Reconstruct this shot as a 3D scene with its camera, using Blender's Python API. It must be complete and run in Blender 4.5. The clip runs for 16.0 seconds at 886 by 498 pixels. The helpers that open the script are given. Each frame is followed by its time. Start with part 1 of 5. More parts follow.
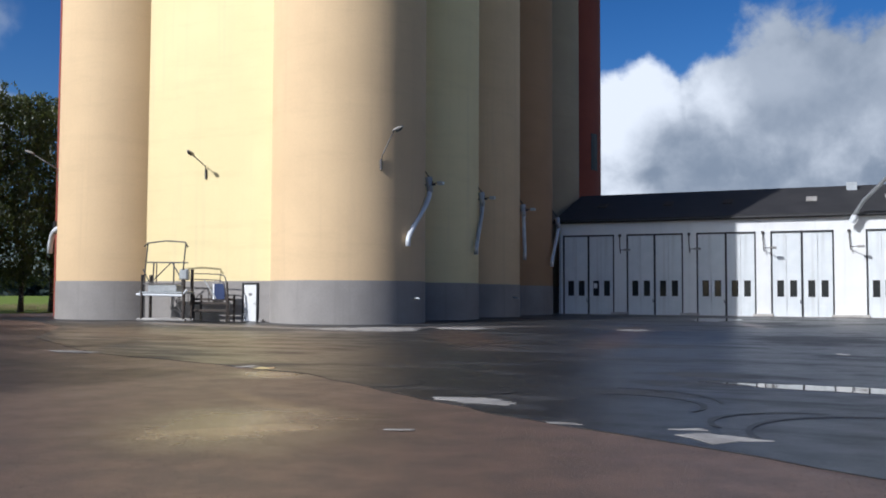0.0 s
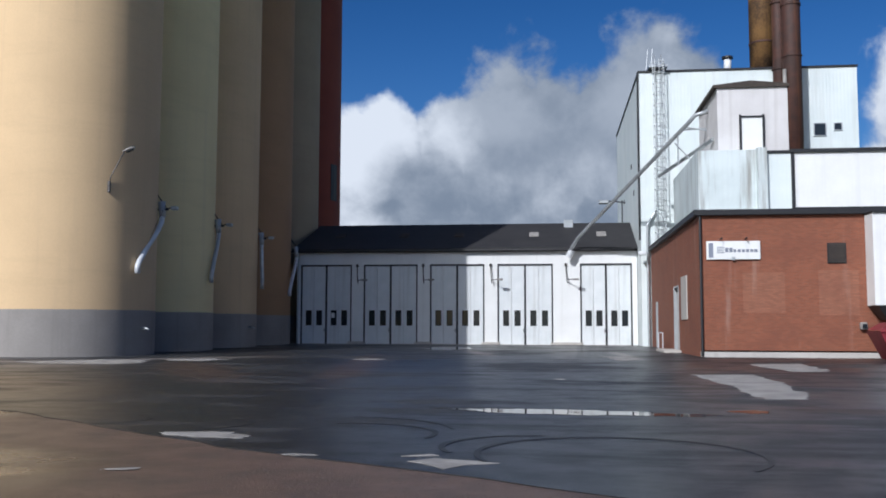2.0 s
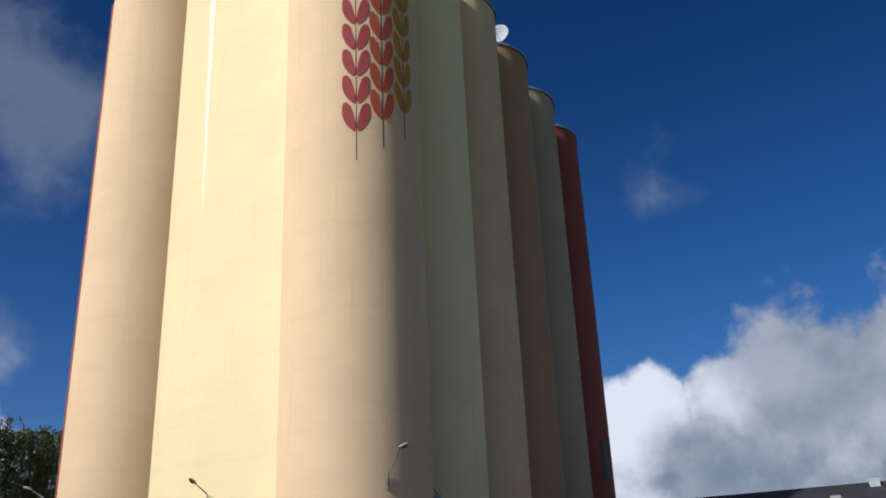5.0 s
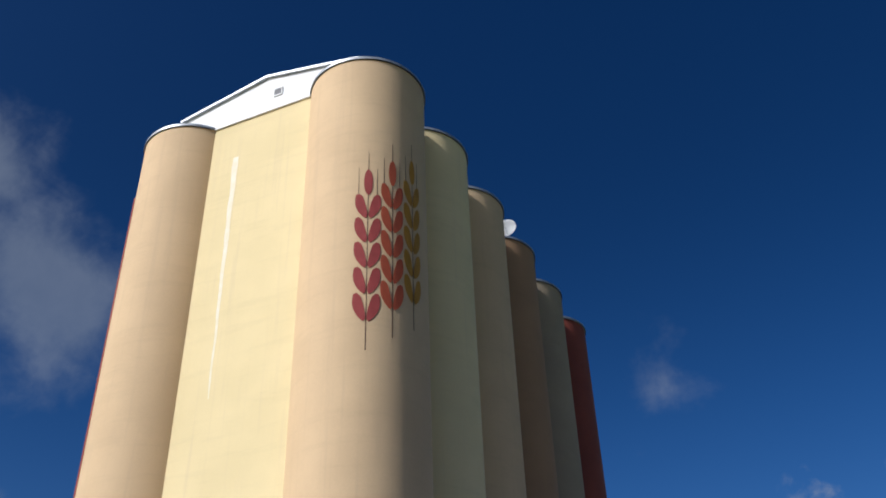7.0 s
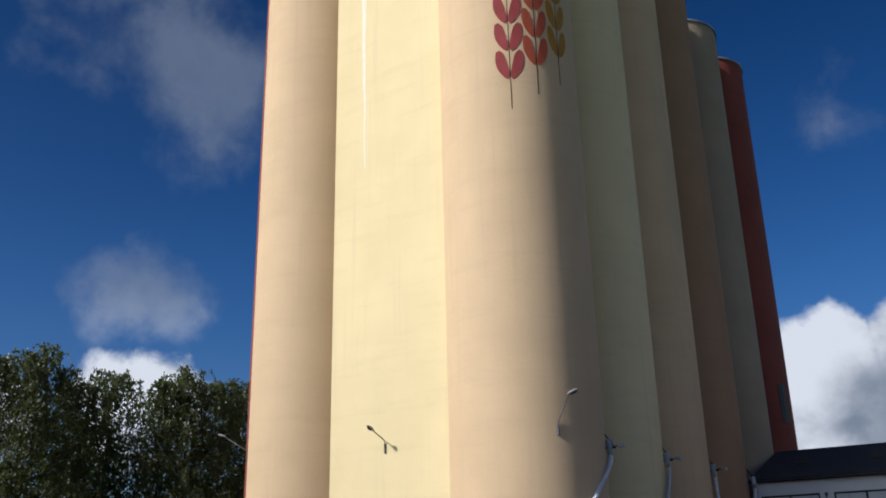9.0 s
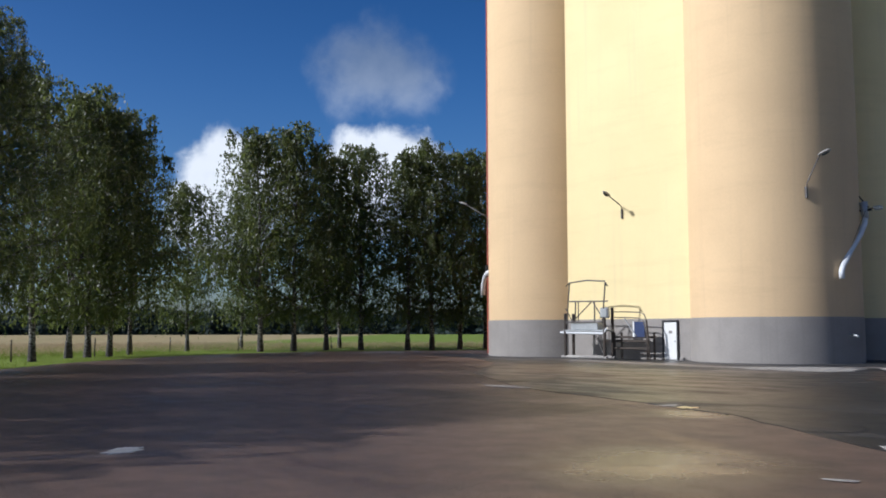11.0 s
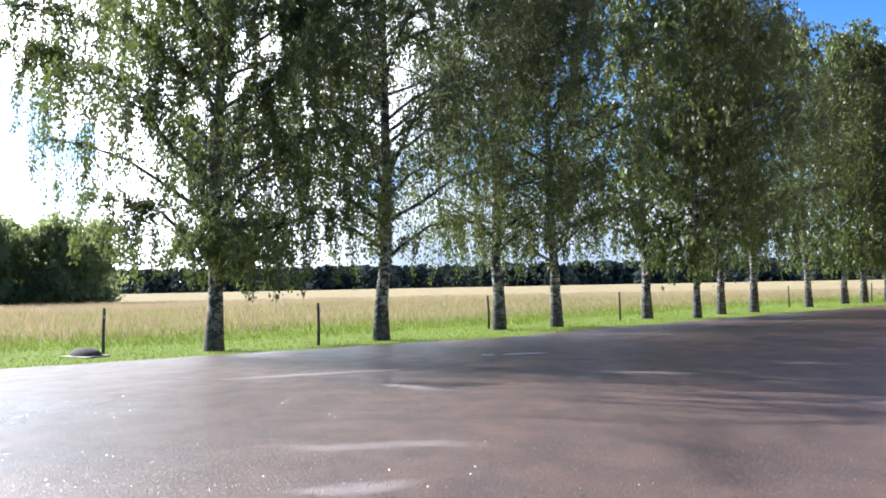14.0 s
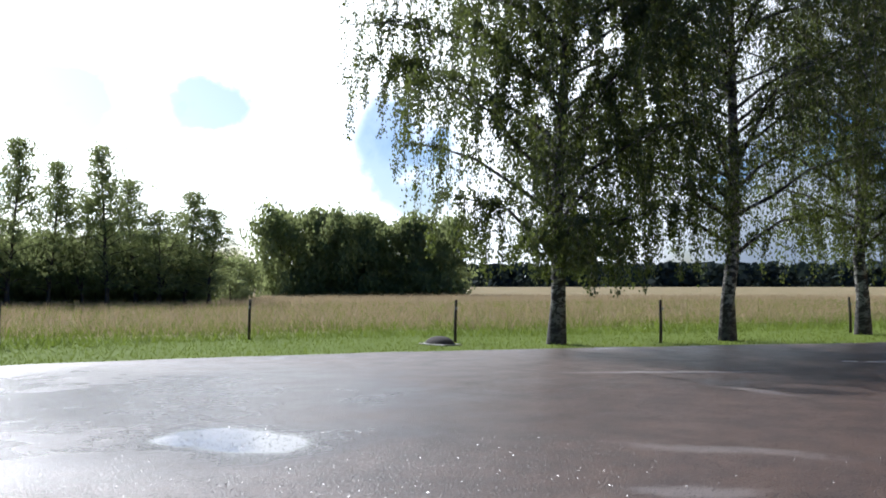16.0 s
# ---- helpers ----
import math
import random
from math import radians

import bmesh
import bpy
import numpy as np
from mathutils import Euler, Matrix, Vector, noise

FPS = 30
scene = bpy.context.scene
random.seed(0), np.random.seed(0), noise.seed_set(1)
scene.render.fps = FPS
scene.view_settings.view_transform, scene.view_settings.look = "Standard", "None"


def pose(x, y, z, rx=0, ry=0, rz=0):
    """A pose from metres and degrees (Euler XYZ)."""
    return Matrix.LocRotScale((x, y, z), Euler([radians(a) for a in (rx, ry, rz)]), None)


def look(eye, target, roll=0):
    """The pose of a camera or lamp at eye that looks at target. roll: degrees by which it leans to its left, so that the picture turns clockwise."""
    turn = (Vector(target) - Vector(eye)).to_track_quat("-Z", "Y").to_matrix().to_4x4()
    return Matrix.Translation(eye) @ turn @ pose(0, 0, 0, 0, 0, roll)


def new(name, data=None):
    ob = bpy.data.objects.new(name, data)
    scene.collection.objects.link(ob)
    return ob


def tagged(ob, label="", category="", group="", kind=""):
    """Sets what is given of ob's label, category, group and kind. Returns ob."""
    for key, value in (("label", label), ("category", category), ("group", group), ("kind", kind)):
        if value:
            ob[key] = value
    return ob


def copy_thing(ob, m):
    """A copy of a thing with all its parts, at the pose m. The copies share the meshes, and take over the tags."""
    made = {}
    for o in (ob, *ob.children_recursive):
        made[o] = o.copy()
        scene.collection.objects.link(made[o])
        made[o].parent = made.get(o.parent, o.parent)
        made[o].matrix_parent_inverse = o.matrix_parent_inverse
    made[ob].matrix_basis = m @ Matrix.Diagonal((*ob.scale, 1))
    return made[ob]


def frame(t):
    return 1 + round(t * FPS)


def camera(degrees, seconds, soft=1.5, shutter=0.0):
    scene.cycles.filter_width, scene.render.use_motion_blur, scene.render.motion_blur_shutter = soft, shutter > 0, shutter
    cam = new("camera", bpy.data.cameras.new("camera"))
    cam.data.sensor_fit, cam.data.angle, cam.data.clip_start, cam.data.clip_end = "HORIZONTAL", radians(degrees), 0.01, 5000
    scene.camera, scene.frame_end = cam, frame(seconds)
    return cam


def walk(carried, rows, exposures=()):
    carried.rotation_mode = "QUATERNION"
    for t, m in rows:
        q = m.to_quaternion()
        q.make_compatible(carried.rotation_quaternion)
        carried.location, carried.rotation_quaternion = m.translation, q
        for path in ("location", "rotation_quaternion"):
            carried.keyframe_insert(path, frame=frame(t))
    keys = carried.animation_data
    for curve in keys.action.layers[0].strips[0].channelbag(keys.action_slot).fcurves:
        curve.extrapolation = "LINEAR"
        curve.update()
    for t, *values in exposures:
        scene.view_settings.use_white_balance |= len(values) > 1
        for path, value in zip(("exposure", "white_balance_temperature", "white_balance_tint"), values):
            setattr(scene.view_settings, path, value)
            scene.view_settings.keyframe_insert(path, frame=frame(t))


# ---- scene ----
# The camera turns on the spot in a yard; x runs along the garage front, y away from the camera.
cam = camera(51.9, 16.0, soft=1.8)
ROWS = [  # seconds, yaw, pitch, roll
    (0.0, 23.23, 2.82, -0.24),
    (0.5, 21.02, 3.36, -0.41),
    (1.0, 16.36, 3.94, -0.40),
    (1.5, 11.48, 4.43, -0.33),
    (2.0, 6.85, 4.73, -0.14),
    (2.5, 2.40, 5.05, 0.18),
    (3.0, 2.48, 5.34, 0.23),
    (3.5, 9.47, 7.21, 0.78),
    (4.0, 17.68, 11.76, 1.56),
    (4.5, 22.68, 17.28, 2.09),
    (5.0, 24.12, 22.41, 2.41),
    (5.2, 24.18, 24.36, 2.39),
    (5.6, 24.19, 27.74, 2.36),
    (6.0, 24.11, 30.70, 2.31),
    (6.5, 24.07, 33.38, 2.11),
    (6.9, 24.26, 34.40, 1.80),
    (7.3, 24.79, 34.13, 1.29),
    (7.5, 25.21, 33.58, 0.94),
    (8.0, 27.76, 29.94, 0.92),
    (8.5, 31.34, 24.58, 0.94),
    (8.7, 32.80, 22.45, 1.13),
    (9.2, 35.41, 17.64, 1.24),
    (9.7, 37.50, 13.08, 0.87),
    (10.3, 41.02, 8.52, 0.28),
    (10.8, 46.19, 5.96, 0.05),
    (11.0, 49.14, 5.14, 0.05),
    (11.5, 58.84, 3.69, 0.21),
    (12.0, 69.16, 3.07, 0.34),
    (12.5, 78.79, 2.65, 0.48),
    (13.0, 86.21, 2.35, 1.12),
    (13.5, 91.41, 2.22, 1.23),
    (14.0, 95.15, 2.21, 1.11),
    (14.5, 98.84, 2.23, 0.72),
    (15.0, 102.92, 2.26, 0.28),
    (15.5, 108.72, 2.22, 0.22),
    (16.0, 116.38, 2.17, 0.06),
]
EYE = (0.0, 0.0, 1.6)
EXPOSURES = [(0.0, -0.05, 5780.0, 11.0), (1.0, -0.14, 5780.0, 11.0), (2.5, -0.24, 5780.0, 11.0), (3.5, -0.25, 5780.0, 11.0), (5.0, -0.24, 5900.0, 13.0), (7.5, -0.40, 5900.0, 13.0), (8.5, -0.38, 5900.0, 13.0),
             (11.0, -0.06, 5780.0, 11.0), (11.5, 0.08, 5780.0, 11.0), (12.0, 0.60, 5780.0, 11.0), (12.5, 1.14, 5780.0, 11.0), (14.5, 1.42, 5780.0, 11.0), (15.2, 0.92, 5780.0, 11.0), (16.0, 0.26, 5780.0, 11.0)]
walk(cam, [(t, pose(*EYE, 90 + p, r, y)) for t, y, p, r in ROWS], EXPOSURES)

# ---- world, sun ----
SUN_AZ, SUN_EL = -154.0, 34.0          # degrees clockwise from +y, and above the horizon


def bearing(az, el):
    a, e = radians(az), radians(el)
    return Vector((math.sin(a) * math.cos(e), math.cos(a) * math.cos(e), math.sin(e)))


class Tree:
    """A short hand for building node trees."""
    def __init__(self, tree):
        self.t = tree
        tree.nodes.clear()

    def add(self, kind, **inputs):
        n = self.t.nodes.new(kind)
        for k, v in inputs.items():
            if k == "p_operation":
                n.operation = v
            elif k == "p_use_clamp":
                n.use_clamp = v
            elif k == "p_interpolation_type":
                n.interpolation_type = v
            elif k == "p_data_type":
                n.data_type = v
            elif k == "p_invert":
                n.invert = v
            elif k == "p_sky_type":
                n.sky_type = v
            elif k == "p_sun_disc":
                n.sun_disc = v
            elif k == "p_sun_elevation":
                n.sun_elevation = v
            elif k == "p_sun_rotation":
                n.sun_rotation = v
            elif k == "p_air_density":
                n.air_density = v
            elif k == "p_dust_density":
                n.dust_density = v
            elif k == "p_ozone_density":
                n.ozone_density = v
        for k, v in inputs.items():
            if not k.startswith("p_"):
                key = int(k[1:]) if k[0] == "i" and k[1:].isdigit() else k.replace("_", " ")
                if isinstance(v, bpy.types.NodeSocket):
                    self.t.links.new(v, n.inputs[key])
                elif isinstance(v, tuple) and len(v) == 3 and n.inputs[key].type == "RGBA":
                    n.inputs[key].default_value = (*v, 1)
                else:
                    n.inputs[key].default_value = v
        return n

    def math(self, op, a, b=0.0, clamp=False):
        return self.add("ShaderNodeMath", p_operation=op, p_use_clamp=clamp, i0=a, i1=b).outputs[0]

    def vec(self, op, a, b=(0, 0, 0)):
        n = self.add("ShaderNodeVectorMath", p_operation=op, i0=a, i1=b)
        return n.outputs["Value" if op in ("LENGTH", "DOT_PRODUCT", "DISTANCE") else "Vector"]

    def noise(self, vector, scale, detail=4.0, rough=0.55, distort=0.0):
        return self.add("ShaderNodeTexNoise", Vector=vector, Scale=scale, Detail=detail, Roughness=rough, Distortion=distort).outputs["Fac"]

    def ramp(self, value, lo, hi, a=0.0, b=1.0):
        return self.add("ShaderNodeMapRange", p_interpolation_type="SMOOTHSTEP", i0=value, i1=lo, i2=hi, i3=a, i4=b).outputs[0]

    def mix(self, fac, a, b):
        n = self.add("ShaderNodeMix", p_data_type="RGBA", i0=fac)
        for i, v in ((6, a), (7, b)):
            if isinstance(v, bpy.types.NodeSocket):
                self.t.links.new(v, n.inputs[i])
            else:
                n.inputs[i].default_value = (*v[:3], 1)
        return n.outputs[2]


world = bpy.data.worlds.new("world")
scene.world = world
world.use_nodes = True
T = Tree(world.node_tree)
way = T.add("ShaderNodeTexCoord").outputs["Generated"]
sky = T.add("ShaderNodeTexSky", p_sky_type="NISHITA", p_sun_disc=False, p_sun_elevation=radians(SUN_EL),
            p_sun_rotation=radians(SUN_AZ), p_air_density=1.0, p_dust_density=1.5, p_ozone_density=5.0).outputs[0]
height = T.add("ShaderNodeSeparateXYZ", Vector=way).outputs[2]
blue = T.add("ShaderNodeHueSaturation", Hue=0.509, Saturation=1.28, Value=T.ramp(height, 0.10, 0.66, 1.75, 0.98), Color=sky).outputs[0]
# cumulus: bearing, height, half width, half height (degrees), weight
CLOUDS = [
    (-10.6, 10.2, 4.4, 5.0, 1.9), (-5, 5, 13, 8.5, 1.8), (-6.3, 11.0, 4.2, 4.6, 1.7), (-1.5, 9.8, 7.5, 8.8, 1.8), (5.5, 10, 7.5, 9.0, 1.8), (14, 4, 9, 7.5, 1.7), (26, 8, 9, 12.0, 1.8), (36, 8, 14, 13, 1.7),
    (-62.0, 7.5, 4.4, 5.4, 1.6), (-52.2, 9.5, 4.4, 4.0, 1.5), (-88, 3, 22, 6, 1.0), (-108, 8, 12, 14, 1.2), (-97, 17, 12, 12, 1.1), (-122, 20, 22, 20, 1.1), (-148, 18, 25, 22, 1.3),
    (-128, 6, 18, 7, 1.1), (-150, 45, 30, 20, 0.9), (62, 8, 16, 7, 0.9), (130, 8, 24, 7, 0.8)]
# gaps of blue in the bank towards the sun, the same way
GAPS = [(-139, 10.6, 4.2, 2.8, 1.6), (-131, 10.6, 3.2, 2.0, 1.5), (-120, 8.8, 3.0, 4.2, 1.7), (-118.5, 5.4, 3.2, 2.0, 1.2)]
# thin grey veils, the same way
VEILS = [(-50, 30.0, 8.5, 5.5, 1.1), (-57, 36, 5.0, 4.0, 0.9), (-52.5, 16.2, 4.8, 3.2, 1.1), (-8.6, 24.8, 2.2, 1.6, 0.2)]
# where the billows stand in full sun
BRIGHT = [(-10.8, 11.0, 5.0, 5.0, 1.3), (23, 10, 7, 9, 0.35), (-62, 8, 6, 6, 1.3), (-52, 10, 6, 5, 1.3), (2, 7, 8, 2.4, 0.7)]


def cloud_field(direction, clouds):
    field = None
    for az, el, w, h, weight in clouds:
        c = bearing(az, el)
        side, up = Vector((c.y, -c.x, 0)).normalized(), Vector((0, 0, 1))
        d = T.vec("SUBTRACT", direction, tuple(c))
        q = T.add("ShaderNodeCombineXYZ", X=T.math("DIVIDE", T.vec("DOT_PRODUCT", d, tuple(side)), radians(w)),
                  Y=T.math("DIVIDE", T.vec("DOT_PRODUCT", d, tuple(up)), radians(h)),
                  Z=T.math("MULTIPLY", T.vec("DOT_PRODUCT", d, tuple(c)), 2.0)).outputs[0]
        b = T.math("MULTIPLY", T.math("SUBTRACT", 1.0, T.vec("LENGTH", q)), weight)
        field = b if field is None else T.math("MAXIMUM", field, b)
    return field


def raggedness(direction):
    """Billows at two sizes about zero."""
    coarse = T.math("MULTIPLY", T.math("SUBTRACT", T.noise(direction, 6.5, 5.0, 0.55, 0.1), 0.5), 2.0)
    fine = T.math("MULTIPLY", T.math("SUBTRACT", T.noise(direction, 21.0, 6.0, 0.6, 0.2), 0.5), 0.9)
    return T.math("ADD", coarse, fine)


sunward = T.vec("ADD", way, tuple(0.05 * (0.75 * Vector((0, 0, 1)) + bearing(-110, 0))))
ragged, ragged_off = raggedness(way), raggedness(sunward)
gaps = T.ramp(T.math("ADD", cloud_field(way, GAPS), T.math("MULTIPLY", ragged, 1.3)), 0.05, 0.7, 1.0, 0.12)
density = T.math("ADD", cloud_field(way, CLOUDS), ragged)
density_off = T.math("ADD", T.math("MINIMUM", cloud_field(sunward, CLOUDS), 0.9), ragged_off)
veil = T.math("MULTIPLY", T.ramp(T.math("ADD", cloud_field(way, VEILS), ragged), 0.0, 1.0), 0.5)
cover = T.math("MAXIMUM", T.math("MULTIPLY", T.ramp(density, 0.12, 0.52), gaps), veil)
slope = T.math("SUBTRACT", T.math("MINIMUM", density, 1.1), density_off)
lit = T.math("MULTIPLY", T.ramp(slope, -0.30, 1.0), T.math("SUBTRACT", 1.0, T.math("MULTIPLY", veil, 1.2), True))
lit = T.math("MULTIPLY", lit, T.ramp(T.math("ADD", cloud_field(way, BRIGHT), T.math("MULTIPLY", ragged, 0.8)), -0.5, 0.45, 0.32, 1.0))
near_sun = T.ramp(T.vec("DOT_PRODUCT", way, tuple(bearing(SUN_AZ, SUN_EL))), 0.45, 0.98)
cloud = T.mix(lit, (4.6, 5.4, 6.5), (16.5, 16.8, 17.0))
cloud = T.mix(T.math("MULTIPLY", T.ramp(density, 0.2, 0.8, 1.0, 0.45), T.ramp(near_sun, 0.0, 0.15)), cloud, (22.0, 22.0, 21.6))
cloud = T.mix(near_sun, cloud, (40.0, 40.0, 39.0))
out = T.add("ShaderNodeBackground", Color=T.mix(cover, blue, cloud), Strength=0.055).outputs[0]
T.add("ShaderNodeOutputWorld", Surface=out)

sun = new("sun", bpy.data.lights.new("sun", "SUN"))
sun.data.energy, sun.data.angle, sun.data.color = 4.3, radians(0.5), (1.0, 0.955, 0.90)
sun.matrix_world = look(bearing(SUN_AZ, SUN_EL) * 200, (0, 0, 0))

# ---- materials ----


def surface(name, a, b, scale=0.6, fine=18.0, rough=0.8, bump=0.15, metal=0.0, streak=None, streak_amount=0.35, vary=0.0, rough_var=0.12, depth=0.01, lifts=0.0):
    m = bpy.data.materials.new(name)
    m.use_nodes = True
    t = Tree(m.node_tree)
    p = t.add("ShaderNodeTexCoord").outputs["Object"]
    big, small = t.noise(p, scale, 5.0), t.noise(p, fine, 4.0, 0.65)
    col = t.mix(t.ramp(t.math("ADD", t.math("MULTIPLY", big, 0.7), t.math("MULTIPLY", small, 0.3)), 0.35, 0.65), a, b)
    if streak:
        s = t.noise(t.vec("MULTIPLY", p, (1.0, 1.0, 0.035)), 2.2, 5.0, 0.6)
        col = t.mix(t.math("MULTIPLY", t.ramp(s, 0.52, 0.72), streak_amount), col, streak)
    if lifts:           # faint level bands left by the climbing formwork
        bands = t.noise(t.vec("MULTIPLY", p, (0.12, 0.12, 1.0)), 1.4, 5.0, 0.7)
        col = t.mix(t.math("MULTIPLY", t.ramp(bands, 0.50, 0.66), lifts), col, tuple(0.62 * v for v in b))
    if vary:
        r = t.add("ShaderNodeObjectInfo").outputs["Random"]
        col = t.add("ShaderNodeHueSaturation", Value=t.ramp(r, 0.0, 1.0, 1 - vary, 1 + vary), Color=col).outputs[0]
    rr = t.math("ADD", rough - rough_var / 2, t.math("MULTIPLY", big, rough_var), True)
    n = t.add("ShaderNodeBump", Strength=bump, Distance=depth, Height=small).outputs[0]
    s = t.add("ShaderNodeBsdfPrincipled", Base_Color=col, Roughness=rr, Metallic=metal, Normal=n)
    t.add("ShaderNodeOutputMaterial", Surface=s.outputs[0])
    return m


def asphalt(name, dry, wet, wet_lo, wet_hi, tint, gloss, relief=(0.9, 0.35), wet_spots=(), smears=()):
    m = bpy.data.materials.new(name)
    m.use_nodes = True
    t = Tree(m.node_tree)
    p = t.add("ShaderNodeTexCoord").outputs["Object"]
    grit, mid, big = t.noise(p, 38.0, 3.0, 0.75), t.noise(p, 1.6, 6.0, 0.6), t.noise(p, 0.16, 5.0, 0.6, 0.6)
    streaks = t.noise(t.vec("MULTIPLY", p, (0.35, 1.3, 1.0)), 0.8, 5.0, 0.6)
    damp = t.ramp(t.math("ADD", t.math("MULTIPLY", big, 0.6), t.math("MULTIPLY", streaks, 0.4)), wet_lo, wet_hi)
    for x, y, r, wetness in wet_spots:
        q = t.vec("LENGTH", t.vec("MULTIPLY", t.vec("SUBTRACT", p, (x, y, 0)), (1 / r, 1 / r, 0)))
        q = t.math("ADD", q, t.math("MULTIPLY", t.math("SUBTRACT", t.noise(p, 0.55, 5.0, 0.6), 0.5), 1.3))
        damp = t.math("MAXIMUM", damp, t.ramp(q, 1.3, 0.0, 0.0, wetness))
    c = t.mix(t.ramp(mid, 0.3, 0.7), dry, tint)
    c = t.mix(t.ramp(grit, 0.58, 0.72), c, tuple(3.0 * v for v in dry))
    c = t.mix(damp, c, wet)
    for x0, y0, x1, y1, w, amount, tone in smears:      # worn smears, stains and a painted reflection, end to end
        l = math.hypot(x1 - x0, y1 - y0)
        d = t.vec("SUBTRACT", p, ((x0 + x1) / 2, (y0 + y1) / 2, 0))
        u = t.math("DIVIDE", t.vec("DOT_PRODUCT", d, ((x1 - x0) / l, (y1 - y0) / l, 0)), 0.6 * l)
        v = t.math("DIVIDE", t.vec("DOT_PRODUCT", d, ((y0 - y1) / l, (x1 - x0) / l, 0)), w)
        v = t.math("ADD", v, t.math("MULTIPLY", t.math("SUBTRACT", t.noise(p, 1.3, 3.0), 0.5), 2.4))
        q = t.vec("LENGTH", t.add("ShaderNodeCombineXYZ", X=u, Y=v).outputs[0])
        q = t.math("ADD", q, t.math("MULTIPLY", t.math("SUBTRACT", t.noise(p, 5.0, 5.0, 0.7), 0.5), 0.9))
        c = t.mix(t.ramp(q, 1.15, 0.3, 0.0, amount), c, tone)
    deep = t.ramp(damp, 0.95, 1.3)
    r = t.math("ADD", t.math("SUBTRACT", t.ramp(damp, 0.0, 1.0, *gloss), t.math("MULTIPLY", deep, 0.19)), t.math("MULTIPLY", t.math("SUBTRACT", mid, 0.5), 0.25), True)
    h = t.math("ADD", grit, t.math("MULTIPLY", mid, 0.15))
    n = t.add("ShaderNodeBump", Strength=t.math("MULTIPLY", t.ramp(damp, 0.0, 1.0, *relief), t.math("SUBTRACT", 1.0, t.math("MULTIPLY", deep, 0.92))), Distance=0.015, Height=h).outputs[0]
    s = t.add("ShaderNodeBsdfPrincipled", Base_Color=c, Roughness=r, Normal=n)
    t.add("ShaderNodeOutputMaterial", Surface=s.outputs[0])
    return m


def brickwork(name, tone):
    m = bpy.data.materials.new(name)
    m.use_nodes = True
    t = Tree(m.node_tree)
    p = t.add("ShaderNodeTexCoord").outputs["Object"]
    x, y, z = t.add("ShaderNodeSeparateXYZ", Vector=p).outputs
    q = t.add("ShaderNodeCombineXYZ", X=t.math("ADD", x, y), Y=z).outputs[0]
    b = t.add("ShaderNodeTexBrick", Vector=q, Color1=(*tone, 1), Color2=(*(0.76 * c for c in tone), 1), Mortar=(0.20, 0.10, 0.065, 1),
              Scale=1.0, Mortar_Size=0.008, Brick_Width=0.26, Row_Height=0.077, Bias=0.0)
    st = t.noise(t.vec("MULTIPLY", p, (1.2, 1.2, 0.12)), 1.0, 5.0, 0.6)
    col = t.mix(t.math("MULTIPLY", t.ramp(st, 0.58, 0.78), 0.35), b.outputs[0], (0.45, 0.33, 0.27))
    col = t.mix(t.math("MULTIPLY", t.ramp(t.noise(p, 0.5, 4.0), 0.45, 0.7), 0.35), col, (0.15, 0.05, 0.032))
    n = t.add("ShaderNodeBump", Strength=0.4, Distance=0.01, Height=b.outputs[1], p_invert=True).outputs[0]
    s = t.add("ShaderNodeBsdfPrincipled", Base_Color=col, Roughness=0.85, Normal=n)
    t.add("ShaderNodeOutputMaterial", Surface=s.outputs[0])
    return m


def cladding(name, a, b, pitch=0.2, rust=(0.35, 0.3, 0.24), amount=0.35):
    """Ribbed sheet steel, the ribs upright."""
    m = bpy.data.materials.new(name)
    m.use_nodes = True
    t = Tree(m.node_tree)
    p = t.add("ShaderNodeTexCoord").outputs["Object"]
    x, y, z = t.add("ShaderNodeSeparateXYZ", Vector=p).outputs
    wave = t.math("SINE", t.math("MULTIPLY", t.math("ADD", x, y), 2 * math.pi / pitch))
    st = t.noise(t.vec("MULTIPLY", p, (1.5, 1.5, 0.1)), 1.0, 6.0, 0.65)
    col = t.mix(t.ramp(t.noise(p, 0.35, 5.0), 0.35, 0.65), a, b)
    col = t.mix(t.math("MULTIPLY", t.ramp(st, 0.48, 0.72), amount), col, rust)
    n = t.add("ShaderNodeBump", Strength=0.14, Distance=0.015, Height=wave).outputs[0]
    s = t.add("ShaderNodeBsdfPrincipled", Base_Color=col, Roughness=0.5, Normal=n)
    t.add("ShaderNodeOutputMaterial", Surface=s.outputs[0])
    return m


def leafage(name, a, b, through_colour, amount=0.4, gloss=0.5):
    m = bpy.data.materials.new(name)
    m.use_nodes = True
    t = Tree(m.node_tree)
    r = t.add("ShaderNodeNewGeometry").outputs["Random Per Island"]
    p = t.add("ShaderNodeTexCoord").outputs["Object"]
    col = t.mix(t.math("ADD", t.math("MULTIPLY", r, 0.6), t.math("MULTIPLY", t.noise(p, 0.5, 3.0), 0.4)), a, b)
    s = t.add("ShaderNodeBsdfPrincipled", Base_Color=col, Roughness=gloss, Specular_IOR_Level=0.42 if gloss < 0.6 else 0.08)
    tr = t.add("ShaderNodeBsdfTranslucent", Color=t.mix(r, through_colour, tuple(0.7 * v for v in through_colour)))
    mx = t.add("ShaderNodeMixShader", i0=amount, i1=s.outputs[0], i2=tr.outputs[0])
    t.add("ShaderNodeOutputMaterial", Surface=mx.outputs[0])
    return m


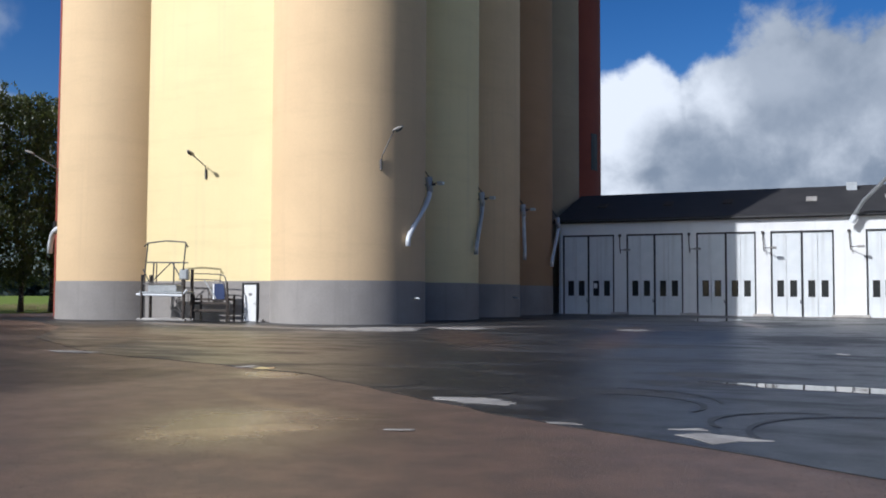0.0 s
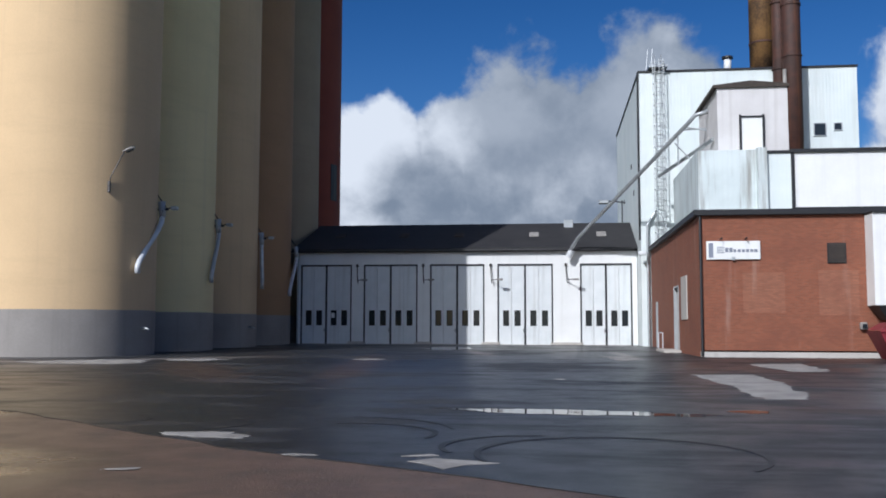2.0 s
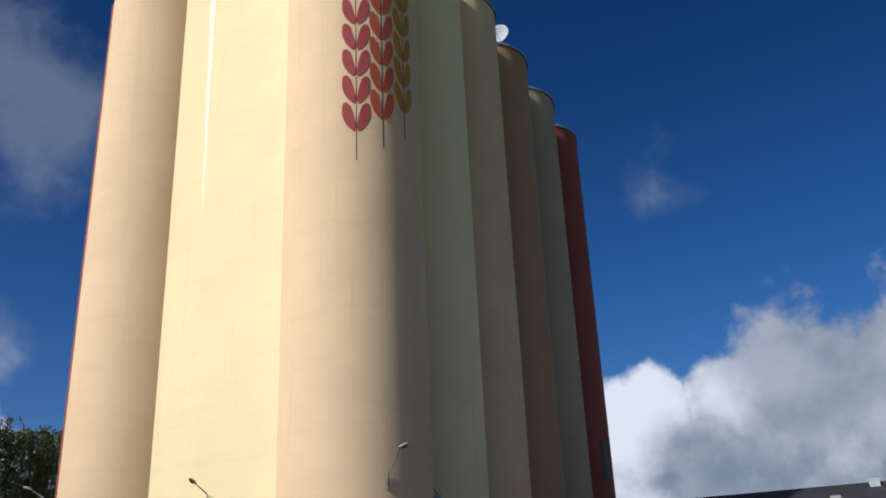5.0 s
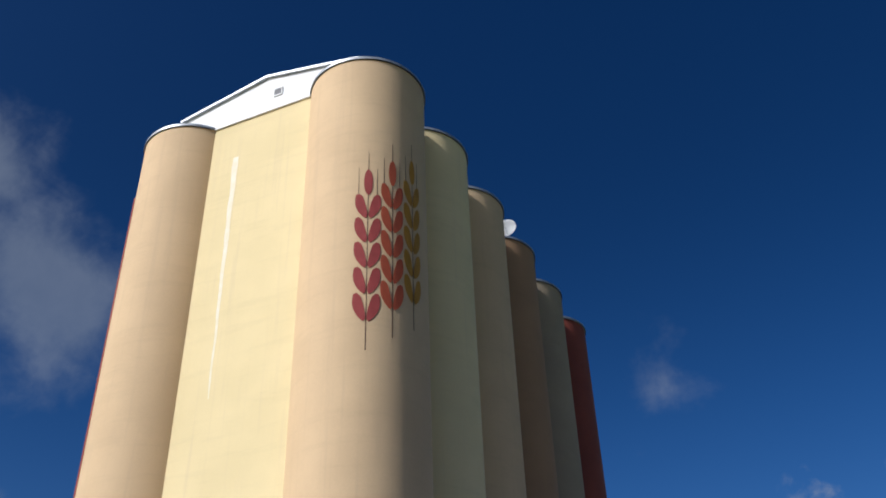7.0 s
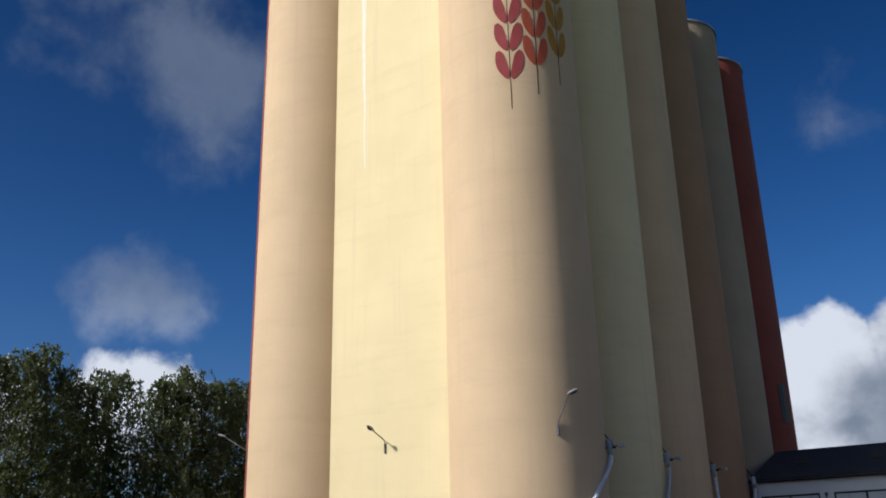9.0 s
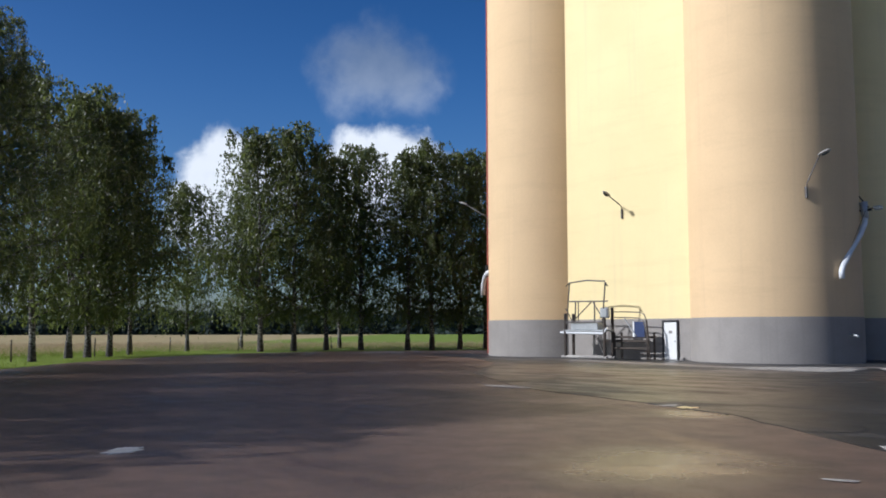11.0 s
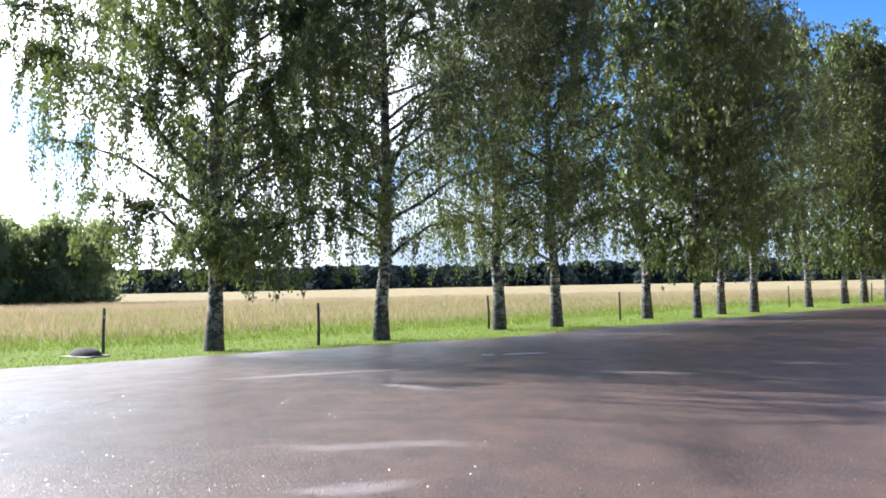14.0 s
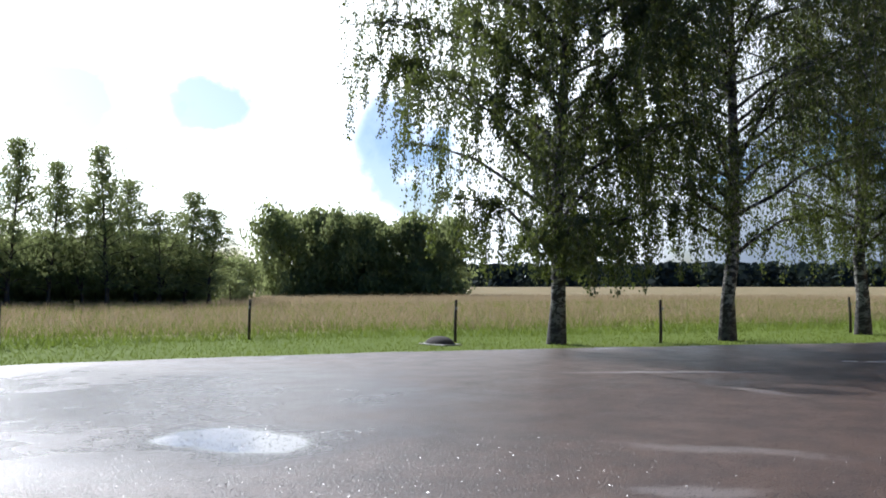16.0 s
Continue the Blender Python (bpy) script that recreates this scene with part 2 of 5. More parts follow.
def birch_bark(name):
    m = bpy.data.materials.new(name)
    m.use_nodes = True
    t = Tree(m.node_tree)
    p = t.add("ShaderNodeTexCoord").outputs["Object"]
    z = t.add("ShaderNodeSeparateXYZ", Vector=p).outputs[2]
    marks = t.noise(t.vec("MULTIPLY", p, (2.4, 2.4, 4.2)), 1.6, 6.0, 0.7, 0.5)
    rough_base = t.math("MULTIPLY", t.ramp(t.math("ADD", z, t.math("MULTIPLY", t.noise(p, 2.0), 2.2)), 1.2, 2.9, 1.0, 0.0), 0.85)
    dark = t.math("MAXIMUM", t.ramp(marks, 0.40, 0.52), rough_base)
    col = t.mix(dark, (0.33, 0.31, 0.28), (0.03, 0.024, 0.021))
    n = t.add("ShaderNodeBump", Strength=0.6, Distance=0.02, Height=t.math("SUBTRACT", 1.0, dark)).outputs[0]
    s = t.add("ShaderNodeBsdfPrincipled", Base_Color=col, Roughness=0.8, Normal=n)
    t.add("ShaderNodeOutputMaterial", Surface=s.outputs[0])
    return m


def plain(name, col, rough=0.5, metal=0.0):
    return surface(name, col, tuple(0.82 * v for v in col), 1.5, 30.0, rough, 0.08, metal)


def glass(name):
    m = bpy.data.materials.new(name)
    m.use_nodes = True
    t = Tree(m.node_tree)
    p = t.add("ShaderNodeTexCoord").outputs["Object"]
    n = t.add("ShaderNodeBump", Strength=0.05, Distance=0.01, Height=t.noise(p, 2.0)).outputs[0]
    s = t.add("ShaderNodeBsdfPrincipled", Base_Color=(0.02, 0.025, 0.03, 1), Roughness=0.06, Normal=n)
    t.add("ShaderNodeOutputMaterial", Surface=s.outputs[0])
    return m


def grassland(name):
    m = bpy.data.materials.new(name)
    m.use_nodes = True
    t = Tree(m.node_tree)
    p = t.add("ShaderNodeTexCoord").outputs["Object"]
    # distance from the yard's edge along the field
    d = t.vec("DOT_PRODUCT", t.vec("SUBTRACT", p, (-18.7, -10.5, 0)), (-0.66, -0.75, 0))
    d = t.math("ADD", d, t.math("MULTIPLY", t.math("SUBTRACT", t.noise(p, 0.12, 4.0), 0.5), 12.0))
    green = t.mix(t.noise(p, 3.0, 5.0), (0.12, 0.17, 0.03), (0.19, 0.24, 0.055))
    tan = t.mix(t.ramp(t.noise(p, 0.25, 6.0), 0.35, 0.65), (0.36, 0.28, 0.16), (0.26, 0.22, 0.11))
    col = t.mix(t.ramp(d, 7.0, 15.0), green, tan)
    n = t.add("ShaderNodeBump", Strength=0.5, Distance=0.05, Height=t.noise(p, 12.0, 4.0)).outputs[0]
    s = t.add("ShaderNodeBsdfPrincipled", Base_Color=col, Roughness=0.9, Specular_IOR_Level=0.05, Normal=n)
    t.add("ShaderNodeOutputMaterial", Surface=s.outputs[0])
    return m


PEACH = surface("peach_render", (0.70, 0.505, 0.29), (0.64, 0.46, 0.265), 0.25, 9.0, 0.85, 0.2, streak=(0.55, 0.395, 0.24), streak_amount=0.3, lifts=0.09)
YELLOW = surface("yellow_render", (0.84, 0.69, 0.375), (0.79, 0.65, 0.35), 0.25, 9.0, 0.85, 0.2, streak=(0.66, 0.53, 0.33), streak_amount=0.25, lifts=0.09)
OCHRE = surface("ochre_render", (0.40, 0.235, 0.12), (0.355, 0.21, 0.11), 0.25, 9.0, 0.85, 0.2, streak=(0.4, 0.24, 0.12), streak_amount=0.3, lifts=0.09)
OXIDE = surface("oxide_red_render", (0.26, 0.055, 0.03), (0.22, 0.045, 0.028), 0.3, 9.0, 0.8, 0.2, lifts=0.09)
PLINTH = surface("grey_plinth_paint", (0.31, 0.285, 0.262), (0.26, 0.24, 0.222), 0.5, 10.0, 0.8, 0.25, streak=(0.19, 0.18, 0.17), streak_amount=0.4, lifts=0.09)
WHITE = surface("white_paint", (0.80, 0.80, 0.78), (0.74, 0.74, 0.72), 0.6, 14.0, 0.55, 0.1, streak=(0.6, 0.6, 0.57), streak_amount=0.25)
DOORS = surface("door_white", (0.72, 0.74, 0.74), (0.64, 0.67, 0.67), 0.9, 16.0, 0.5, 0.1, streak=(0.45, 0.45, 0.42), streak_amount=0.35)
DARK = plain("dark_trim", (0.02, 0.02, 0.022), 0.5)
SLATE = surface("slate_roof", (0.020, 0.019, 0.020), (0.034, 0.032, 0.033), 0.8, 6.0, 0.75, 0.3)
GREYROOF = surface("sheet_roof", (0.20, 0.25, 0.27), (0.30, 0.34, 0.35), 0.2, 5.0, 0.5, 0.2, streak=(0.22, 0.12, 0.06), streak_amount=0.4)
BRICK = brickwork("red_brick", (0.262, 0.084, 0.042))
INFILL = brickwork("infill_brick", (0.30, 0.115, 0.065))
PALEGREY = surface("pale_grey_render", (0.66, 0.64, 0.63), (0.58, 0.56, 0.55), 0.5, 12.0, 0.85, 0.2, streak=(0.45, 0.42, 0.40), streak_amount=0.35)
OLIVE = surface("olive_beige_render", (0.385, 0.30, 0.195), (0.34, 0.265, 0.175), 0.25, 9.0, 0.85, 0.2, streak=(0.38, 0.31, 0.2), streak_amount=0.3, lifts=0.09)
DARKSTEEL = surface("dark_weathered_steel", (0.13, 0.12, 0.115), (0.07, 0.062, 0.058), 2.5, 25.0, 0.5, 0.15, 0.4)
CLAD = cladding("pale_cladding", (0.73, 0.78, 0.765), (0.67, 0.73, 0.72), 0.25, (0.42, 0.42, 0.38), 0.3)
ANNEX = cladding("stained_cladding", (0.66, 0.72, 0.715), (0.55, 0.61, 0.605), 0.3, (0.22, 0.20, 0.17), 0.75)
CONCRETE = surface("concrete", (0.50, 0.47, 0.43), (0.42, 0.39, 0.36), 0.5, 12.0, 0.85, 0.25, streak=(0.3, 0.27, 0.24), streak_amount=0.4)
GALV = surface("galvanised_steel", (0.50, 0.52, 0.53), (0.38, 0.40, 0.41), 2.0, 25.0, 0.45, 0.1, 0.6)
PIPEWHITE = plain("pale_pipe", (0.72, 0.74, 0.76), 0.4)
RUST = surface("rusty_steel", (0.075, 0.027, 0.017), (0.035, 0.017, 0.013), 1.2, 12.0, 0.7, 0.3, streak=(0.16, 0.07, 0.03), streak_amount=0.6)
RUSTGOLD = surface("rust_streaked_steel", (0.30, 0.165, 0.06), (0.035, 0.02, 0.014), 0.45, 7.0, 0.7, 0.3, streak=(0.06, 0.03, 0.02), streak_amount=0.9)
SKIPRED = surface("skip_red_paint", (0.22, 0.022, 0.032), (0.16, 0.02, 0.026), 1.5, 14.0, 0.5, 0.2, streak=(0.15, 0.04, 0.035), streak_amount=0.4)
OCHREWALL = surface("ochre_wall", (0.215, 0.15, 0.088), (0.17, 0.118, 0.072), 0.5, 8.0, 0.85, 0.2)
GLASS = glass("dark_glass")
BLUE = plain("blue_sheet", (0.02, 0.04, 0.12), 0.5)
KERNEL_RED = plain("painted_wine_red", (0.34, 0.05, 0.045), 0.8)
KERNEL_SCARLET = plain("painted_scarlet", (0.44, 0.08, 0.03), 0.8)
KERNEL_GOLD = plain("painted_gold", (0.50, 0.24, 0.02), 0.8)
WORN = surface("worn_pale_asphalt", (0.25, 0.21, 0.19), (0.15, 0.12, 0.105), 2.5, 30.0, 0.45, 0.4)
STAIN = surface("whitish_stain", (0.90, 0.84, 0.68), (0.86, 0.77, 0.56), 2.0, 12.0, 0.85, 0.2)
STEM = plain("painted_brown_stem", (0.12, 0.05, 0.03), 0.8)
PALE = surface("pale_concrete_patch", (0.38, 0.36, 0.335), (0.22, 0.205, 0.19), 1.2, 20.0, 0.6, 0.2)
DASH = surface("pale_worn_paint", (0.66, 0.64, 0.61), (0.46, 0.44, 0.41), 3.0, 25.0, 0.7, 0.2)
WOODPOST = surface("weathered_post", (0.07, 0.055, 0.045), (0.045, 0.036, 0.03), 2.0, 20.0, 0.9, 0.3)
# the last tone paints the yellow panel's reflection onto the damp asphalt
SMEAR, SILT, OILED, PANEL_GLOW = (0.36, 0.31, 0.28), (0.082, 0.046, 0.030), (0.02, 0.018, 0.017), (0.27, 0.185, 0.10)
ASPHALT = asphalt("brown_asphalt", (0.134, 0.084, 0.060), (0.044, 0.029, 0.022), 0.49, 0.73, (0.088, 0.060, 0.048), (0.46, 0.25), (0.9, 0.45), ((-6.7, 9.3, 2.3, 1.1), (-8.5, -10.5, 8.0, 1.0), (-7.4, -5.6, 1.4, 1.45), (-7.55, -6.5, 1.3, 1.45), (-5.7, -7.9, 0.7, 1.5), (-10.3, 15.4, 1.2, 1.15)),
                  ((-15.7, -5.3, -17.5, -2.0, 0.2, 0.95, SMEAR), (-14.6, -2.3, -13.8, -1.2, 0.22, 0.6, SMEAR), (-9.0, -2.6, -9.2, -0.4, 0.22, 0.4, SMEAR), (-7.0, -1.9, -7.4, -0.9, 0.3, 0.5, SMEAR), (-16.5, 0.8, -15.8, 3.0, 0.2, 0.4, SMEAR), (-12.6, 3.2, -11.4, 5.4, 0.15, 0.25, SMEAR),
                   (-7.3, 8.1, -5.5, 9.6, 0.5, 0.55, PANEL_GLOW), (-9.2, 12.4, -6.2, 10.4, 0.3, 0.4, PANEL_GLOW), (-30.0, 26.0, -17.0, 20.0, 1.2, 0.6, OILED), (-24.0, 16.5, -14.0, 14.6, 0.9, 0.5, OILED), (-10.2, 0.6, -8.2, 2.0, 0.25, 0.4, OILED)))
GREYASPHALT = asphalt("grey_asphalt", (0.042, 0.042, 0.043), (0.016, 0.0165, 0.018), 0.36, 0.56, (0.032, 0.032, 0.034), (0.60, 0.36), (0.6, 0.25), (),
                      ((6.2, 43.0, 3.0, 18.5, 0.9, 0.75, SILT), (3.4, 18.6, 9.0, 16.6, 0.7, 0.6, SILT), (7.6, 36.0, 4.6, 31.5, 0.7, 0.7, SILT), (10.2, 28.4, 8.0, 19.0, 0.8, 0.35, SMEAR), (-5.2, 56.0, -3.0, 46.0, 0.6, 0.5, SMEAR),
                       (-20.5, 37.0, -13.0, 44.0, 1.0, 0.55, SMEAR), (-26.0, 30.0, -16.0, 33.5, 1.0, 0.3, SMEAR), (-32.0, 32.5, -12.0, 21.0, 3.2, 0.8, (0.105, 0.070, 0.050)), (-33.0, 36.0, -22.0, 37.5, 0.9, 0.4, SILT), (3.4, 54.8, 4.0, 42.0, 0.5, 0.5, SMEAR), (-12.0, 30.0, -2.0, 27.0, 1.6, 0.5, OILED),
                       (-36.0, 38.8, -20.0, 35.0, 1.3, 0.55, SMEAR), (-16.0, 38.0, -9.0, 24.0, 1.6, 0.6, SILT), (-9.0, 46.0, -6.0, 24.0, 1.1, 0.5, SILT), (-8.4, 21.5, -3.4, 20.8, 0.5, 0.6, OILED), (8.2, 45.2, 20.0, 44.6, 1.4, 0.6, SILT)))
GRASS = grassland("grassland")
LEAF = leafage("birch_leaves", (0.024, 0.036, 0.014), (0.058, 0.076, 0.031), (0.26, 0.315, 0.07), 0.34, 0.40)
FARLEAF = leafage("bush_leaves", (0.095, 0.125, 0.055), (0.15, 0.18, 0.08), (0.42, 0.48, 0.19), 0.52)
# distance haze is mixed into the bluish needle colour
PINE = leafage("haze_tinted_needles", (0.030, 0.045, 0.043), (0.045, 0.060, 0.055), (0.05, 0.07, 0.05), 0.2, 0.9)
BARK = birch_bark("birch_bark")
BLADE = leafage("green_grass_blades", (0.125, 0.175, 0.03), (0.20, 0.25, 0.055), (0.25, 0.32, 0.05), 0.42, 0.85)
STRAW = leafage("dry_grass_blades", (0.43, 0.33, 0.21), (0.31, 0.25, 0.145), (0.45, 0.355, 0.21), 0.45, 0.85)
TYRE = surface("tyre_rubber_mark", (0.014, 0.014, 0.015), (0.03, 0.03, 0.031), 1.5, 20.0, 0.5, 0.2)


def water(name):
    m = bpy.data.materials.new(name)
    m.use_nodes = True
    t = Tree(m.node_tree)
    s = t.add("ShaderNodeBsdfPrincipled", Base_Color=(0.012, 0.012, 0.013, 1), Roughness=0.03, IOR=1.33)
    t.add("ShaderNodeOutputMaterial", Surface=s.outputs[0])
    return m


WATER = water("standing_water")
WETGRIT = surface("wet_stone_grit", (0.10, 0.08, 0.07), (0.05, 0.04, 0.035), 3.0, 60.0, 0.27, 0.0)

# ---- mesh helpers ----


def mesh_object(name, bm, material, smooth=False):
    me = bpy.data.meshes.new(name)
    bmesh.ops.recalc_face_normals(bm, faces=bm.faces)
    bm.to_mesh(me)
    bm.free()
    me.materials.append(material)
    if smooth:
        for p in me.polygons:
            p.use_smooth = True
    return new(name, me)


def part(name, bm, material, parent=None, label="", smooth=False):
    ob = mesh_object(name, bm, material, smooth)
    ob.parent = parent
    return tagged(ob, label)


def thing(name, label, category, group="", kind="", at=(0, 0, 0), turn=0.0):
    ob = new(name)
    ob.matrix_world = pose(*at, 0, 0, turn)
    bpy.context.view_layer.update()
    return tagged(ob, label, category, group, kind)


def box(bm, x0, x1, y0, y1, z0, z1, bevel=0.0):
    v = [bm.verts.new((x, y, z)) for x in (x0, x1) for y in (y0, y1) for z in (z0, z1)]
    fs = [bm.faces.new([v[i] for i in f]) for f in ((0, 1, 3, 2), (4, 6, 7, 5), (0, 4, 5, 1), (2, 3, 7, 6), (0, 2, 6, 4), (1, 5, 7, 3))]
    if bevel:
        es = list({e for f in fs for e in f.edges})
        bmesh.ops.bevel(bm, geom=es, offset=bevel, segments=1, affect="EDGES")
    return bm


def bx(*a, **k):
    return box(bmesh.new(), *a, **k)


def tube(bm, pts, r, sides=8, r_end=None, cap=True):
    pts = [Vector(p) for p in pts]
    n = len(pts)
    rings = []
    ref = None
    for i, p in enumerate(pts):
        d = (pts[min(i + 1, n - 1)] - pts[max(i - 1, 0)]).normalized()
        if ref is None:
            ref = Vector((1, 0, 0)) if abs(d.x) < 0.8 else Vector((0, 1, 0))
        a = (ref - d * ref.dot(d)).normalized()
        ref = a
        b = d.cross(a)
        rr = r if r_end is None else r + (r_end - r) * i / (n - 1)
        rings.append([bm.verts.new(p + rr * (math.cos(2 * math.pi * k / sides) * a + math.sin(2 * math.pi * k / sides) * b)) for k in range(sides)])
    for s, t in zip(rings, rings[1:]):
        for k in range(sides):
            bm.faces.new((s[k], s[(k + 1) % sides], t[(k + 1) % sides], t[k]))
    if cap:
        bm.faces.new(rings[0])
        bm.faces.new(rings[-1])
    return bm


def tb(*a, **k):
    return tube(bmesh.new(), *a, **k)


def drum(cx, cy, r, z0, z1, seg=72, cap=True):
    bm = bmesh.new()
    lo = [bm.verts.new((cx + r * math.sin(2 * math.pi * i / seg), cy + r * math.cos(2 * math.pi * i / seg), z0)) for i in range(seg)]
    hi = [bm.verts.new((v.co.x, v.co.y, z1)) for v in lo]
    for i in range(seg):
        f = bm.faces.new((lo[i], lo[(i + 1) % seg], hi[(i + 1) % seg], hi[i]))
        f.smooth = True
    if cap:
        for e in bm.faces.new(hi).edges:
            e.smooth = False
    return bm


def prism(outline, z0, z1):
    """An upright prism over an outline in x and y."""
    bm = bmesh.new()
    lo, hi = [bm.verts.new((x, y, z0)) for x, y in outline], [bm.verts.new((x, y, z1)) for x, y in outline]
    n = len(outline)
    for i in range(n):
        bm.faces.new((lo[i], lo[(i + 1) % n], hi[(i + 1) % n], hi[i]))
    bm.faces.new(hi)
    bm.faces.new(lo)
    return bm


def profile(outline, y0, y1):
    """A prism along y over an outline in x and z."""
    bm = bmesh.new()
    lo, hi = [bm.verts.new((x, y0, z)) for x, z in outline], [bm.verts.new((x, y1, z)) for x, z in outline]
    n = len(outline)
    for i in range(n):
        bm.faces.new((lo[i], lo[(i + 1) % n], hi[(i + 1) % n], hi[i]))
    bm.faces.new(hi)
    bm.faces.new(lo)
    return bm


def soup(name, verts, faces, material, parent=None, smooth=False):
    me = bpy.data.meshes.new(name)
    me.from_pydata(verts.tolist() if hasattr(verts, "tolist") else verts, [], faces.tolist() if hasattr(faces, "tolist") else faces)
    me.materials.append(material)
    if smooth:
        for p in me.polygons:
            p.use_smooth = True
    ob = new(name, me)
    ob.parent = parent
    return ob

# ---- ground ----
YARD = [(-12, -15.9), (-15.4, -13.4), (-18.7, -10.5), (-22.5, -6.2), (-27.1, -0.6), (-33.5, 4.4), (-40.4, 10.2), (-47.5, 16.0), (-54.5, 23.5), (-59.5, 32),
        (-60, 40), (-57.5, 46), (-54.5, 54), (-54, 70), (-56, 120), (90, 120), (90, -70), (45, -62), (10, -33), (-4, -22)]


def edge_wobble(outline, step, amount, seed):
    """The outline cut into short pieces with a slightly ragged line."""
    pts = []
    for (x0, y0), (x1, y1) in zip(outline, outline[1:] + outline[:1]):
        n = max(1, int(math.hypot(x1 - x0, y1 - y0) / step))
        for i in range(n):
            x, y = x0 + (x1 - x0) * i / n, y0 + (y1 - y0) * i / n
            d = amount * noise.noise((x * 0.9, y * 0.9, seed)) + 0.4 * amount * noise.noise((x * 3.1, y * 3.1, seed))
            pts.append((x + d, y + d))
    return pts


bm = bmesh.new()
ring = [bm.verts.new((2600 * math.sin(2 * math.pi * i / 64), 2600 * math.cos(2 * math.pi * i / 64), -0.05)) for i in range(64)]
bm.faces.new(ring)
tagged(mesh_object("ground", bm, GRASS), "flat meadow of mown green and tall straw-coloured grass", "ground", kind="structure")


def slab(name, outline, z, material, label, category, thick=0.06):
    bm = prism(outline, z - thick, z)
    bmesh.ops.triangulate(bm, faces=[f for f in bm.faces if len(f.verts) > 4])
    return tagged(mesh_object(name, bm, material), label, category, kind="structure")


slab("pavement", edge_wobble(YARD, 0.7, 0.16, 3.0), 0.0, ASPHALT, "damp brown asphalt yard with worn pale aggregate", "asphalt")
SEAM = [(14, 1.5), (6, 5.2), (2.6, 7.6), (0.4, 8.85), (-0.7, 9.55), (-1.25, 9.8), (-2.2, 10.4), (-3.0, 10.8), (-4.3, 11.6), (-5.9, 12.75), (-8.0, 14.4), (-9.6, 15.6), (-13, 16.9), (-18, 18.5), (-26, 24), (-33, 32), (-40, 37),
        (-47, 39), (-47, 46), (-25, 46), (-25, 76), (30, 76), (70, 50), (70, -5), (30, -4)]
slab("road", edge_wobble(SEAM, 0.6, 0.12, 8.0), 0.012, GREYASPHALT, "newer wet grey asphalt laid along a ragged seam", "asphalt", 0.02)


def blotch(name, cx, cy, rx, ry, turn, material, label, category, z=0.016, seed=0.0, group=""):
    """A thin flat patch of irregular outline."""
    pts = []
    for i in range(64):
        a = 2 * math.pi * i / 64
        k = 1 + 0.45 * noise.noise((1.5 * math.cos(a) + seed, 1.5 * math.sin(a), seed)) + 0.28 * noise.noise((4 * math.cos(a), 4 * math.sin(a) + seed, seed)) + 0.2 * noise.noise((13 * math.cos(a), 13 * math.sin(a) + seed, seed))
        x, y = rx * k * math.cos(a), ry * k * math.sin(a)
        c, s = math.cos(radians(turn)), math.sin(radians(turn))
        pts.append((cx + c * x - s * y, cy + s * x + c * y))
    bm = prism(pts, z - 0.005, z)
    return tagged(mesh_object(name, bm, material), label, category, group, "structure")


for x, y, rx, ry, turn, seed in ((-4.92, 12.78, 0.64, 0.3, -10, 1.3), (-19.0, 36.2, 2.6, 1.9, 20, 4.2),
                                 (-15.6, 38.9, 1.2, 1.2, 0, 5.9), (-11.7, 16.5, 0.2, 0.3, 0, 7.7), (-8.2, 40.8, 0.6, 0.7, 0, 9.3), (-4.67, 9.66, 0.17, 0.06, 20, 11.1), (-3.08, 10.97, 0.2, 0.07, 0, 12.5), (-18.7, 18.6, 0.8, 0.35, 0, 14.5),
                                 (0.2, 26.9, 0.15, 0.3, 0, 16.2)):
    blotch("pavement_patch", x, y, rx, ry, turn, PALE, "pale worn concrete patch in the grey asphalt", "patch", 0.018, seed, "pale patches")
PATCHES = ([(4.34, 29.9), (6.42, 30.46), (6.18, 26.3), (5.86, 22.4), (5.43, 20.5), (4.41, 20.3), (4.62, 24.0)], [(7.8, 38.3), (10.1, 39.3), (9.6, 33.2), (8.1, 32.5)], [(-1.7, 10.6), (-1.42, 10.86), (-1.0, 10.72), (-0.66, 10.56), (-0.98, 10.42), (-1.22, 10.06)],
           [(-1.82, 11.02), (-1.5, 11.24), (-1.38, 11.1)], [(2.3, 47.0), (3.6, 46.2), (3.9, 42.4), (3.1, 41.0)])
for i, outline in enumerate(PATCHES):
    tagged(mesh_object("pavement_patch", prism(edge_wobble(outline, 0.22, 0.3 if i in (0, 1, 4) else 0.09, 4.0 + i), 0.010, 0.018), PALE), "ragged pale concrete patch in the grey asphalt", "patch", "pale patches", "structure")
STREAKS = ((-12.25, 4.9, 0.2, 0.36, 40, 1.9), (-20.68, 0.0, 0.15, 0.45, 18, 2.9), (-20.45, -0.85, 0.09, 0.15, 25, 3.1))
for x, y, rx, ry, turn, seed in STREAKS:
    blotch("pavement_patch", x, y, rx, ry, turn, DASH, "pale worn streak on the brown asphalt", "patch", 0.006, seed, "pale streaks")
for x, y, rx, ry, turn, seed, z in ((0.25, 16.9, 2.35, 0.40, -6, 2.2, 0.017), (-11.1, 16.3, 0.28, 0.22, -30, 6.2, 0.017), (3.6, 17.4, 0.35, 0.3, 0, 11.2, 0.017), (-7.0, 60.0, 1.4, 4.0, 0, 13.3, 0.017)):
    blotch("water", x, y, rx, ry, turn, WATER, "shallow rain puddle on the asphalt", "puddle", z, seed, "puddles")


